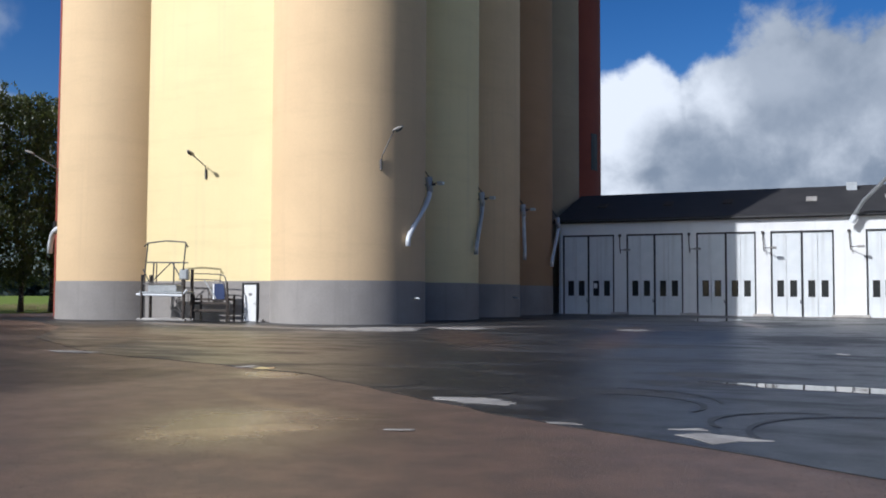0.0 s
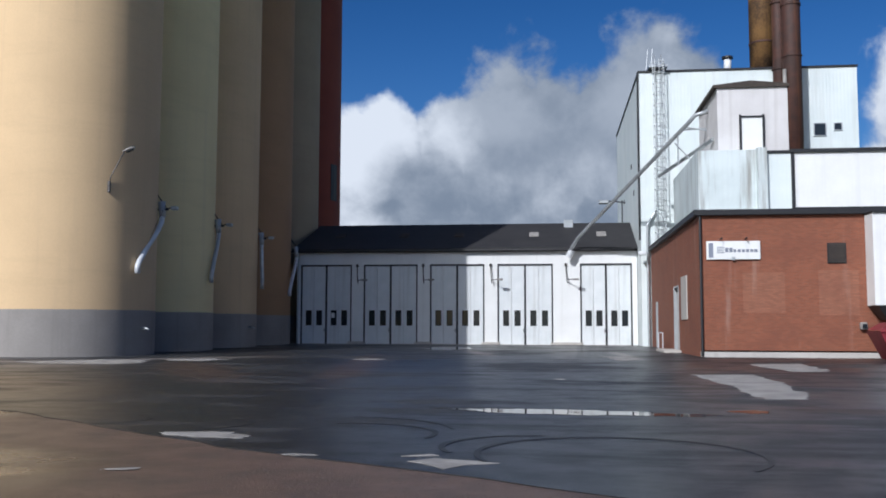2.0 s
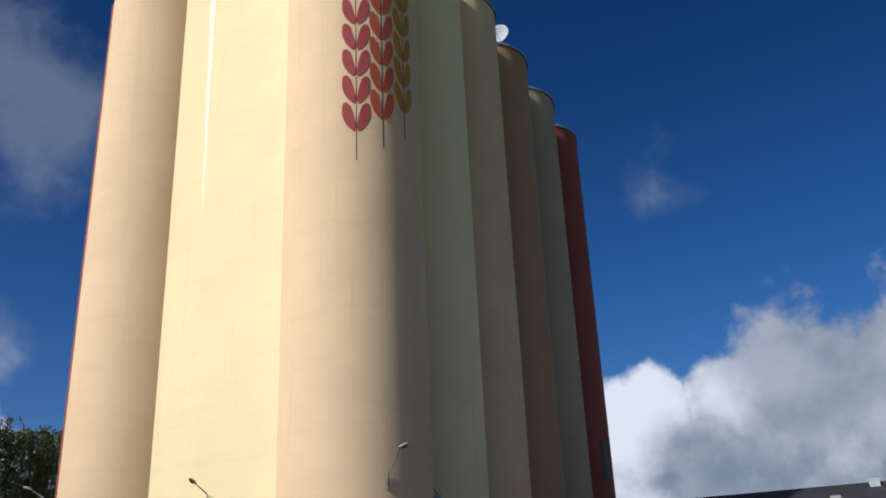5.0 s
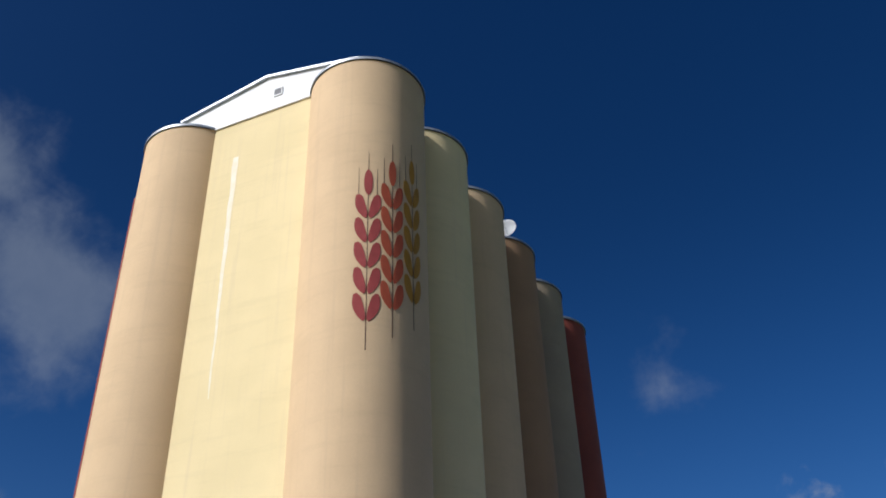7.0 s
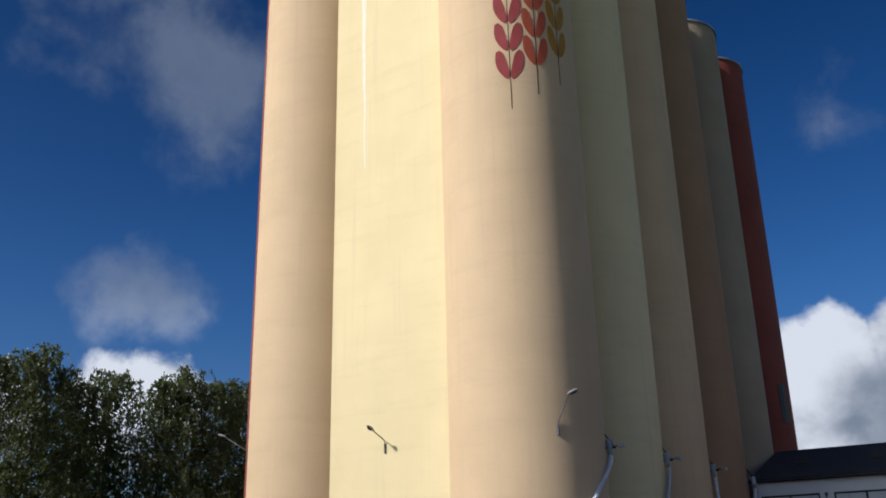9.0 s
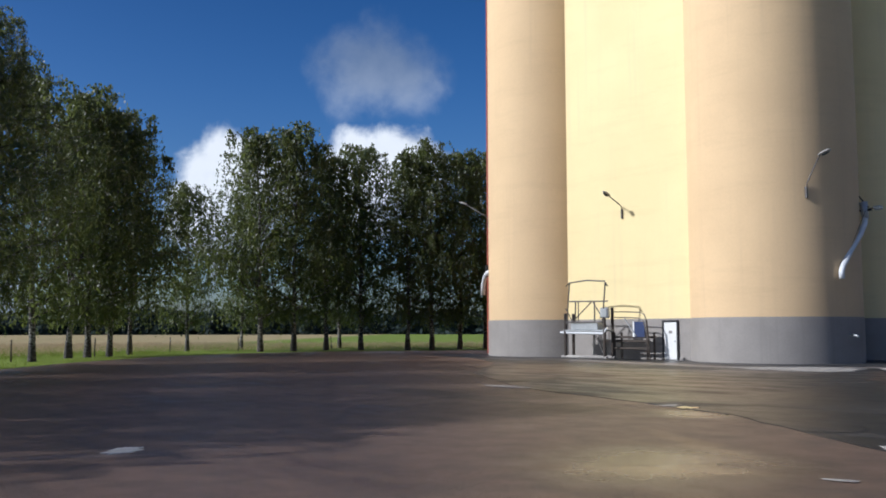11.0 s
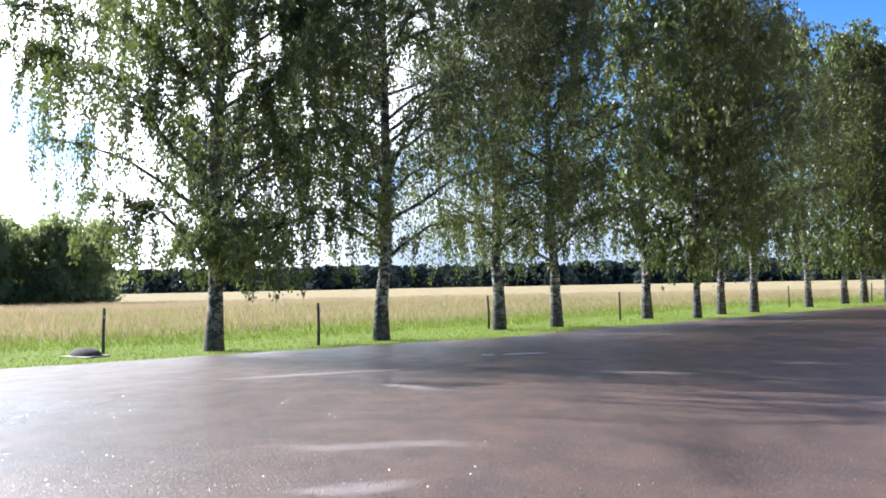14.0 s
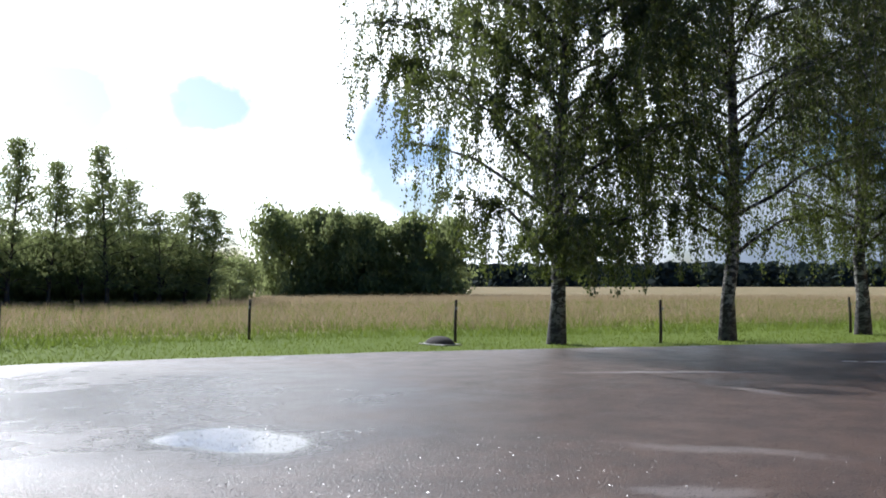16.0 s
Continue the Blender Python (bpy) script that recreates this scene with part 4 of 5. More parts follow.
world_part("roof_vent", bm, GALV, garage, "pale ridge vent")

for n_, (x0, x1) in enumerate(DOORWAYS):
    d = thing("garage_door", "tall white folding garage door with dark seams and small windows" + (", half in shadow" if n_ == 2 else ""), "garage door", "garage doors", at=((x0 + x1) / 2, GY + 0.1, 0))
    w = x1 - x0
    bm = bmesh.new()
    box(bm, -w / 2, -w / 2 + 0.1, -0.13, 0.1, 0, HEAD), box(bm, w / 2 - 0.1, w / 2, -0.13, 0.1, 0, HEAD), box(bm, -w / 2 + 0.1, w / 2 - 0.1, -0.13, 0.1, HEAD - 0.12, HEAD)
    part("door_frame", bm, DARK, d, "dark frame")
    part("middle_seal", bx(-0.07, 0.07, -0.09, 0.05, 0.02, HEAD - 0.12), DARK, d, "dark rubber seal")
    lw = (w / 2 - 0.1 - 0.07) / 2
    for i, xa in enumerate((-w / 2 + 0.1, -w / 2 + 0.1 + lw, 0.07, 0.07 + lw)):
        wa, wb = xa + lw * 0.36, xa + lw * 0.36 + 0.42
        if i % 2:
            wa, wb = xa + lw * 0.26, xa + lw * 0.26 + 0.42
        bm = bmesh.new()
        g = 0.012
        box(bm, xa + g, wa, -0.05, 0.02, 0.04, HEAD - 0.13), box(bm, wb, xa + lw - g, -0.05, 0.02, 0.04, HEAD - 0.13)
        box(bm, wa, wb, -0.05, 0.02, 0.04, 1.52), box(bm, wa, wb, -0.05, 0.02, 2.68, HEAD - 0.13)
        leaf = part("leaf", bm, DOORS, d)
        part("pane", bx(wa, wb, -0.02, 0.0, 1.52, 2.68), GLASS, leaf, "dark window pane")
        bm = bmesh.new()
        box(bm, wa - 0.03, wa + 0.02, -0.065, -0.05, 1.49, 2.71), box(bm, wb - 0.02, wb + 0.03, -0.065, -0.05, 1.49, 2.71)
        box(bm, wa + 0.02, wb - 0.02, -0.065, -0.05, 1.49, 1.54), box(bm, wa + 0.02, wb - 0.02, -0.065, -0.05, 2.66, 2.71)
        part("window_frame", bm, DARK, leaf)
    part("threshold", bx(-w / 2 + 0.1, w / 2 - 0.1, -0.3, 0.1, 0.0, 0.035), CONCRETE, d)
    part("handle", bx(-0.16, -0.11, -0.12, -0.05, 1.0, 1.25), DARK, d)
    if n_ == 0:
        part("notice", bx(0.25, 0.7, -0.062, -0.05, 2.1, 2.5), WHITE, d, "white notice on the pane")
for x in (-15.6, -10.25, -4.85, 1.05):
    o = thing("door_lamp", "small lamp on a swan-neck arm between garage doors", "lamp", "door lamps", at=(x, GY - 0.02, 5.0))
    part("plate", bx(-0.11, 0.11, -0.14, 0.02, 1.16, 1.4, bevel=0.05), DARKSTEEL, o)
    part("arm", tb([(0, -0.1, 1.2), (0.02, -0.2, 0.7), (0.08, -0.3, 0.0), (0.12, -0.3, -0.15)], 0.04, 6), DARKSTEEL, o, smooth=True)
    part("lamp_arm", tb([(0.08, -0.3, 0.1), (0.6, -0.9, 0.12)], 0.03, 6), DARKSTEEL, o)
    part("lamp_head", bx(0.5, 1.0, -1.05, -0.8, 0.02, 0.18, bevel=0.05), PALE, o)
for a, b in zip(edges[2:-1:2], edges[3:-1:2]):
    o = thing("guard_stone", "low dark concrete guard at the foot of the garage wall", "kerb", "guard stones", at=((a + b) / 2, GY - 0.25, 0))
    part("block", bx(-(b - a) / 2 - 0.2, (b - a) / 2 + 0.2, -0.22, 0.24, 0, 0.22, bevel=0.04), CONCRETE, o)
dp = thing("downpipe", "pale rain downpipe at the garage corner", "pipe", at=(GX0 + 0.12, GY - 0.12, 0))
part("pipe", tb([(0, 0, 0), (0, 0, GTOP - 0.3)], 0.06, 8), GALV, dp)

# ---- brick building ----
BX0, BX1, BY0, BY1, BTOP = 7.3, 36.0, 46.65, 68.9, 7.05
brick = thing("brick_building", "low red brick building with dark roof edge and stained walls", "building", at=(BX0, BY0, 0))
DOOR_W = (19.2, 20.15)
for x0, x1, z0 in ((BX0, DOOR_W[0], 0.35), (DOOR_W[1], BX1, 0.35), (DOOR_W[0], DOOR_W[1], 2.05)):
    world_part("wall", bx(x0, x1, BY0, BY0 + 0.35, z0, BTOP), BRICK, brick)
WEST = ((54.3, 56.4, 3.9), (64.9, 66.0, 3.2))
ys = [BY0 + 0.35] + [v for a, b, h in WEST for v in (a, b)] + [BY1]
for a, b in zip(ys[::2], ys[1::2]):
    world_part("wall", bx(BX0, BX0 + 0.35, a, b, 0.0, BTOP), BRICK, brick)
for a, b, h in WEST:
    world_part("wall", bx(BX0, BX0 + 0.35, a, b, h, BTOP), BRICK, brick)
world_part("wall", bx(BX1 - 0.35, BX1, BY0 + 0.35, BY1, 0, BTOP), BRICK, brick)
world_part("wall", bx(BX0 + 0.35, BX1 - 0.35, BY1 - 0.35, BY1, 0, BTOP), BRICK, brick)
bm = bmesh.new()
box(bm, BX0 + 0.02, DOOR_W[0], BY0 - 0.06, BY0 + 0.3, 0, 0.27), box(bm, DOOR_W[1], BX1, BY0 - 0.06, BY0 + 0.3, 0, 0.27)
world_part("plinth", bm, CONCRETE, brick, "pale concrete plinth")
world_part("roof", bx(BX0 - 0.25, BX1 + 0.2, BY0 - 0.25, BY1, BTOP, BTOP + 0.3, bevel=0.03), DARK, brick, "flat roof with dark edge")
world_part("downpipe", tb([(BX0 + 0.06, BY0 - 0.1, 0.05), (BX0 + 0.06, BY0 - 0.1, BTOP)], 0.07, 8), DARK, brick, "black corner downpipe")
for a, b, h in WEST:
    dr = world_part("door", bx(BX0 + 0.18, BX0 + 0.26, a + 0.1, b - 0.1, 0, h - 0.1), CONCRETE, brick, "grey recessed door")
    bm = bmesh.new()
    box(bm, BX0 - 0.03, BX0 + 0.2, a, a + 0.1, 0, h), box(bm, BX0 - 0.03, BX0 + 0.2, b - 0.1, b, 0, h), box(bm, BX0 - 0.03, BX0 + 0.2, a + 0.1, b - 0.1, h - 0.1, h)
    world_part("door_frame", bm, GALV, brick, "grey door frame")
world_part("door_step", bx(BX0 - 1.0, BX0, 53.5, 57.5, 0.0, 0.14, bevel=0.02), CONCRETE, brick)
world_part("panel", bx(BX0 - 0.06, BX0, 50.9, 53.0, 1.9, 4.3), CONCRETE, brick, "pale wall panel")
world_part("rail", tb([(BX0 - 0.5, 60.5, 0.0), (BX0 - 0.5, 60.5, 1.1), (BX0 - 0.5, 58.2, 1.1), (BX0 - 0.5, 58.2, 0.0)], 0.03, 6), PIPEWHITE, brick)
world_part("door", bx(DOOR_W[0] + 0.06, DOOR_W[1] - 0.06, BY0 + 0.12, BY0 + 0.2, 0.0, 2.0), WHITE, brick, "white steel door")
bm = bmesh.new()
box(bm, DOOR_W[0], DOOR_W[0] + 0.06, BY0 + 0.02, BY0 + 0.22, 0, 2.05), box(bm, DOOR_W[1] - 0.06, DOOR_W[1], BY0 + 0.02, BY0 + 0.22, 0, 2.05), box(bm, DOOR_W[0] + 0.06, DOOR_W[1] - 0.06, BY0 + 0.02, BY0 + 0.22, 1.99, 2.05)
world_part("door_frame", bm, DARK, brick)
for x0, x1, z0, z1 in ((9.4, 11.4, 2.2, 4.2), (13.0, 14.9, 2.1, 4.3)):
    world_part("infill", bx(x0, x1, BY0 - 0.012, BY0 + 0.1, z0, z1), INFILL, brick, "bricked-up opening")
vent = world_part("vent", bx(13.45, 14.34, BY0 - 0.05, BY0 + 0.02, 4.64, 5.65), DARK, brick, "dark louvred vent")
for i in range(9):
    world_part("slat", bx(13.5, 14.29, BY0 - 0.09, BY0 - 0.05, 4.70 + 0.105 * i, 4.76 + 0.105 * i), WOODPOST, vent)
hop = thing("wall_hopper", "pale sheet-steel hopper box hung on the brick wall", "hopper", at=(16.75, BY0, 2.6))
part("body", bx(-0.6, 1.62, -1.2, -0.01, 0.05, 4.4, bevel=0.02), WHITE, hop)
part("side_panel", bx(-1.5, -0.6, -1.15, -0.01, -0.05, 4.4, bevel=0.02), WHITE, hop)
part("post", bx(-0.66, -0.55, -1.24, -1.15, 0.05, 4.42), DARK, hop)
part("post", bx(1.56, 1.68, -1.24, -1.15, 0.05, 4.42), DARK, hop)
part("top_edge", bx(-1.54, 1.72, -1.3, -0.01, 4.41, 4.5), DARK, hop)
bm = bmesh.new()
v = [bm.verts.new(c) for c in ((-1.35, -1.15, -0.06), (1.58, -1.15, 0.04), (1.58, -0.01, 0.04), (-1.5, -0.01, -0.06), (-0.9, -0.9, -0.75), (1.2, -0.9, -0.75), (1.2, -0.1, -0.75), (-0.9, -0.1, -0.75))]
for f in ((0, 1, 5, 4), (1, 2, 6, 5), (2, 3, 7, 6), (3, 0, 4, 7), (0, 1, 2, 3), (4, 5, 6, 7)):
    bm.faces.new([v[i] for i in f])
part("mouth", bm, DARK, hop, "dark discharge mouth")
LETTER = plain("grey_lettering", (0.22, 0.24, 0.30), 0.6)
board = thing("sign", "white sign board with unreadable lettering on the brick wall", "sign", at=(8.95, BY0 - 0.02, 5.31))
part("board", bx(-1.3, 1.3, -0.1, 0.0, -0.46, 0.46, bevel=0.015), WHITE, board)
part("emblem", bx(-1.2, -0.98, -0.112, -0.1, -0.36, 0.36), LETTER, board, "grey-blue emblem bar")
for i in range(4):
    part("emblem", bx(-0.8, -0.45, -0.112, -0.1, -0.14 + 0.09 * i, -0.10 + 0.09 * i), LETTER, board)
for i, (a, b) in enumerate(((-0.40, -0.24), (-0.20, -0.04), (0.0, 0.14), (0.20, 0.36), (0.41, 0.56), (0.61, 0.76), (0.81, 0.96), (1.0, 1.16))):
    part("lettering", bx(a, b, -0.112, -0.1, -0.1, 0.04 if i > 1 else 0.12), LETTER, board, "grey lettering bar")
for x in (-0.6, 0.6):
    part("sign_lamp", tb([(x, 0.02, 0.55), (x, -0.35, 0.6), (x, -0.4, 0.55)], 0.04, 6), DARK, board)
part("sign_fitting", bx(-0.08, 0.08, -0.14, -0.1, -0.5, -0.34), GALV, board)
for at, lab in (((19.7, BY0, 3.3), "dark wall lamp on the brick wall"), ((15.0, BY0, 1.55), "small pale wall fitting on the brick wall")):
    o = thing("wall_fitting", lab, "lamp", "wall fittings", at=at)
    part("body", bx(-0.16, 0.16, -0.28, 0.01, -0.16, 0.2, bevel=0.05), DARK if at[0] > 16 else PALE, o)
    part("lens", bx(-0.1, 0.1, -0.33, -0.28, -0.1, 0.12, bevel=0.02), GLASS, o)
cor = thing("corner_lamp", "pale floodlight at the brick building's far corner", "lamp", at=(BX0 - 0.02, 68.3, 6.7))
part("arm", tb([(0, 0, 0), (-0.5, -0.2, 0.15)], 0.04, 6), GALV, cor)
part("lamp_head", bx(-0.95, -0.4, -0.5, -0.1, 0.0, 0.3, bevel=0.06), PIPEWHITE, cor)

# ---- skip ----
skip = thing("skip", "battered dark red steel skip standing by the brick wall", "skip", at=(16.1, 43.3, 0))
bm = bmesh.new()
lo = [(-1.15, -0.8), (1.15, -0.8), (1.15, 0.8), (-1.15, 0.8)]
hi = [(-1.75, -0.9), (1.75, -0.9), (1.75, 0.9), (-1.75, 0.9)]
A, B = [bm.verts.new((x, y, 0.08)) for x, y in lo], [bm.verts.new((x, y, 1.35)) for x, y in hi]
I = [bm.verts.new((x * 0.96, y * 0.94, 1.35)) for x, y in hi]
J = [bm.verts.new((x * 0.96, y * 0.94, 0.16)) for x, y in lo]
for i in range(4):
    j = (i + 1) % 4
    bm.faces.new((A[i], A[j], B[j], B[i])), bm.faces.new((B[i], B[j], I[j], I[i])), bm.faces.new((I[i], I[j], J[j], J[i]))
bm.faces.new(A), bm.faces.new(J)
part("body", bm, SKIPRED, skip)
for s in (-1, 1):
    bm = bmesh.new()
    v = [bm.verts.new((s * x, y, z)) for y in (-0.82, 0.82) for x, z in ((1.73, 1.38), (0.2, 1.38), (0.6, 1.78), (1.15, 1.72))]
    for f in ((0, 1, 2, 3), (4, 5, 6, 7), (0, 1, 5, 4), (1, 2, 6, 5), (2, 3, 7, 6), (3, 0, 4, 7)):
        bm.faces.new([v[i] for i in f])
    part("lid", bm, SKIPRED, skip, "sloping red lid")
part("middle_lid", bx(-0.62, 0.62, -0.84, 0.84, 1.36, 1.76, bevel=0.03), SKIPRED, skip, "red lid")
part("rim", tb([(-1.75, -0.93, 1.33), (1.75, -0.93, 1.33)], 0.05, 6), SKIPRED, skip)
for x in (-1.0, 0.0, 1.0):
    part("rib", bx(x - 0.04, x + 0.04, -0.93, -0.82, 0.2, 1.3), SKIPRED, skip)
for s in (-1, 1):
    part("lifting_lug", tb([(s * 1.4, -0.85, 0.9), (s * 1.4, -1.02, 0.9)], 0.05, 8), DARK, skip)
    part("runner", bx(s * 0.9 - 0.1, s * 0.9 + 0.1, -0.75, 0.75, 0.0, 0.09), DARK, skip)

# ---- pale factory block with ladder, penthouse, flues ----
WX0, WX1, WY0, WY1, WTOP = 6.6, 22.4, 69.0, 92.7, 20.65
fac = thing("factory_block", "tall pale blue-white sheet-clad factory block", "building", at=(WX0, WY0, 0))
world_part("wall", bx(WX0, WX1, WY0, WY1, 0, WTOP), CLAD, fac, "pale ribbed cladding")
bm = bmesh.new()
box(bm, WX0 - 0.08, WX1 + 0.08, WY0 - 0.08, WY0, WTOP - 0.02, WTOP + 0.13), box(bm, WX0 - 0.08, WX0, WY0, WY1, WTOP - 0.02, WTOP + 0.13), box(bm, WX0, WX1, WY0, WY1, WTOP, WTOP + 0.12)
world_part("roof", bm, DARK, fac, "flat roof with dark edge trim")
world_part("corner_pipe", tb([(WX0 - 0.1, WY0 - 0.1, 7.9), (WX0 - 0.1, WY0 - 0.1, WTOP)], 0.07, 6), DARK, fac, "dark corner downpipe")
for x0, x1, z0, z1 in ((19.28, 20.04, 15.55, 16.41), (20.7, 21.17, 15.95, 16.4)):
    w = world_part("window", bx(x0, x1, WY0 - 0.05, WY0 + 0.02, z0, z1), GLASS, fac, "small dark window")
    bm = bmesh.new()
    box(bm, x0 - 0.06, x0, WY0 - 0.08, WY0, z0 - 0.06, z1 + 0.06), box(bm, x1, x1 + 0.06, WY0 - 0.08, WY0, z0 - 0.06, z1 + 0.06), box(bm, x0, x1, WY0 - 0.08, WY0, z1, z1 + 0.06), box(bm, x0, x1, WY0 - 0.08, WY0, z0 - 0.06, z0)
    world_part("frame", bm, GALV, w)
for y, z in ((76, 14.5), (80, 13.4), (84, 12.6), (74, 12.0)):
    world_part("window", bx(WX0 - 0.04, WX0 + 0.02, y, y + 0.5, z, z + 0.4), DARK, fac, "small dark opening")
o = thing("flood_lamp", "dark floodlight on a bracket on the pale cladding", "lamp", at=(WX0, 83.0, 12.6))
part("bracket", tb([(0, 0, 0), (-1.8, 0, 0.2)], 0.06, 6), DARK, o)
part("post", tb([(-0.3, 0, 0.2), (-0.3, 0, -2.0)], 0.05, 6), DARK, o)
part("lamp_head", bx(-2.4, -1.5, -0.3, 0.3, -0.1, 0.25, bevel=0.06), GALV, o)
lad = thing("caged_ladder", "grey steel cat ladder with safety hoops on the cladding", "ladder", at=(8.0, WY0, 0))
for x in (-0.25, 0.25):
    part("stile", tb([(x, -0.3, 0.5), (x, -0.3, 21.9)], 0.035, 6), GALV, lad)
for i in range(68):
    part("rung", tb([(-0.25, -0.3, 0.8 + 0.3 * i), (0.25, -0.3, 0.8 + 0.3 * i)], 0.02, 5), GALV, lad)
for i in range(20):
    z = 6.0 + 0.8 * i
    part("hoop", tb([(-0.3, -0.3, z), (-0.42, -0.6, z), (-0.3, -0.95, z), (0, -1.08, z), (0.3, -0.95, z), (0.42, -0.6, z), (0.3, -0.3, z)], 0.025, 5), GALV, lad)
for x, y in ((-0.3, -0.95), (0, -1.08), (0.3, -0.95), (-0.42, -0.6), (0.42, -0.6)):
    part("cage_bar", tb([(x, y, 6.0), (x, y, 21.4)], 0.02, 5), GALV, lad)
part("top_hatch", bx(-0.7, 0.7, -0.6, 0.7, 20.9, 21.1), GALV, lad)
for x in (-0.8, -0.45):
    part("aerial", tb([(x, 0.4, 20.7), (x + 0.15, 0.4, 22.6)], 0.025, 5), GALV, lad)
pip = thing("drain_pipe", "dark drain pipe at the factory corner", "pipe", at=(7.05, 68.7, 0))
part("pipe", tb([(0, 0, 0), (0, 0, 9.0), (0.6, 0.15, 10.0)], 0.09, 8), GALV, pip)
for x, y, h, r, l in ((13.45, 70.5, 1.3, 0.28, "pale roof vent pipe with a cap"), (16.4, 70.2, 0.9, 0.35, "short grey roof vent pipe")):
    o = thing("roof_vent", l, "vent", "roof vents", at=(x, y, WTOP))
    part("pipe", tb([(0, 0, 0), (0, 0, h)], r, 12), PIPEWHITE, o, smooth=True)
    part("cap", tb([(0, 0, h), (0, 0, h + 0.16)], r * 1.5, 12), DARK, o)
pen = thing("penthouse", "pale grey rendered roof tower with a white door", "building", at=(12.2, 57.0, BTOP + 0.3))
world_part("wall", bx(10.2, 14.4, 57.0, 64.0, BTOP + 0.3, 16.2), PALEGREY, pen)
bm = profile([(9.95, 16.2), (14.5, 16.2), (14.5, 16.38), (12.2, 16.62), (9.95, 16.38)], 56.85, 64.2)
world_part("roof", bm, WOODPOST, pen, "thin brown roof edge")
dr = world_part("door", bx(11.6, 12.85, 56.93, 57.0, 12.3, 14.3), WHITE, pen, "white loading door")
bm = bmesh.new()
box(bm, 11.48, 11.6, 56.85, 57.0, 12.2, 14.5), box(bm, 12.85, 12.97, 56.85, 57.0, 12.2, 14.5), box(bm, 11.6, 12.85, 56.88, 57.0, 14.3, 14.42)
world_part("door_frame", bm, DARK, dr)
ann = thing("annex", "rain-stained pale clad annex on the brick building's roof", "building", at=(10.5, 55.0, BTOP + 0.3))
world_part("wall", bx(8.65, 12.0, 55.0, 66.0, BTOP + 0.3, 11.95), ANNEX, ann, "stained ribbed cladding")
world_part("bay", bx(12.0, 12.55, 54.6, 57.0, BTOP + 0.3, 12.0), ANNEX, ann, "stained corner strip")
world_part("wall", bx(12.55, 14.0, 54.95, 57.0, BTOP + 0.3, 11.7), CLAD, ann)
world_part("coping", bx(12.55, 14.05, 54.85, 57.0, 11.7, 11.85), DARK, ann)
big = thing("panel_box", "white panelled box with dark edge frame on the brick roof", "building", at=(17, 55, BTOP + 0.3))
world_part("body", bx(14.0, 19.95, 54.9, 66.0, BTOP + 0.3, 11.7), WHITE, big)
bm = bmesh.new()
box(bm, 13.95, 14.12, 54.78, 54.9, 8.3, 11.75), box(bm, 19.81, 20.0, 54.78, 54.9, 8.3, 11.75), box(bm, 14.12, 19.81, 54.78, 54.9, 8.3, 8.46), box(bm, 13.95, 20.0, 54.75, 66, 11.7, 11.9)
world_part("edge_frame", bm, DARK, big, "dark edge frame")
flue = thing("chimney", "wide rust-streaked steel flue on the factory roof", "chimney", "rusty flues", at=(16.0, 70.2, WTOP))
part("flue", tb([(0, 0, 0), (0, 0, 16.0)], 0.95, 28), RUSTGOLD, flue, "rust and gold streaked shell", True)
for z in (0.0, 2.2, 6.4, 10.6):
    part("collar", tb([(0, 0, z), (0, 0, z + 0.14)], 1.0, 28), RUST, flue)
flue = thing("chimney", "slim dark rusty flue with climbing rungs", "chimney", "rusty flues", at=(16.77, 68.4, BTOP + 0.3))
part("flue", tb([(0, 0, 0), (0, 0, 29.0)], 0.48, 22), RUST, flue, smooth=True)
for z in (13.0, 18.0, 23.0):
    part("collar", tb([(0, 0, z), (0, 0, z + 0.14)], 0.56, 22), RUST, flue)
for i in range(26):
    part("rung", tb([(0.5, -0.1, 13.0 + 0.6 * i), (0.74, -0.25, 13.05 + 0.6 * i), (0.5, -0.4, 13.0 + 0.6 * i)], 0.03, 5), GALV, flue)
flue = thing("chimney", "slim dark red-brown flue beside a pale pipe", "chimney", "rusty flues", at=(17.36, 67.2, BTOP + 0.3))
part("flue", tb([(0, 0, 0), (0, 0, 29.0)], 0.65, 22), RUST, flue, smooth=True)
for z in (13.6, 17.4, 22.0):
    part("collar", tb([(0, 0, z), (0, 0, z + 0.14)], 0.71, 22), RUST, flue)
part("pale_pipe", tb([(-0.66, -0.5, 0), (-0.66, -0.5, 12.6)], 0.14, 8), PALE, flue, "pale rusting pipe")

# grain conveyor from the tower to the garage roof
cv = thing("conveyor_pipe", "long grey grain pipe sloping down to the garage roof", "pipe", at=(1.4, GY - 0.6, 7.1))
path = [(1.35, 71.3, 7.1), (1.4, 71.2, 7.35), (2.0, 70.8, 8.3), (8.9, 60.8, 14.8), (9.4, 60.2, 15.3), (10.15, 60.0, 15.45)]
world_part("pipe", tb(path, 0.14, 12), GALV, cv, "pale grey pipe", True)
world_part("spout_end", tb([(1.5, 71.25, 7.35), (1.25, 71.35, 6.85)], 0.24, 12), PIPEWHITE, cv)
for a, b in (((8.9, 60.8, 14.6), (10.12, 60.5, 14.3)), ((8.4, 61.5, 14.2), (8.4, 61.5, 12.2)), ((8.2, 61.5, 13.7), (9.4, 60.3, 11.95)), ((8.6, 61.1, 14.5), (10.12, 60.8, 14.5))):
    world_part("strut", tb([a, b], 0.05, 6), GALV, cv)
# added bar that stands in for the grain pipe's shadow on the cladding
cv2 = thing("support_boom", "grey bar standing in for the grain pipe's shadow", "pipe", at=(8.0, 61.0, 11.0))
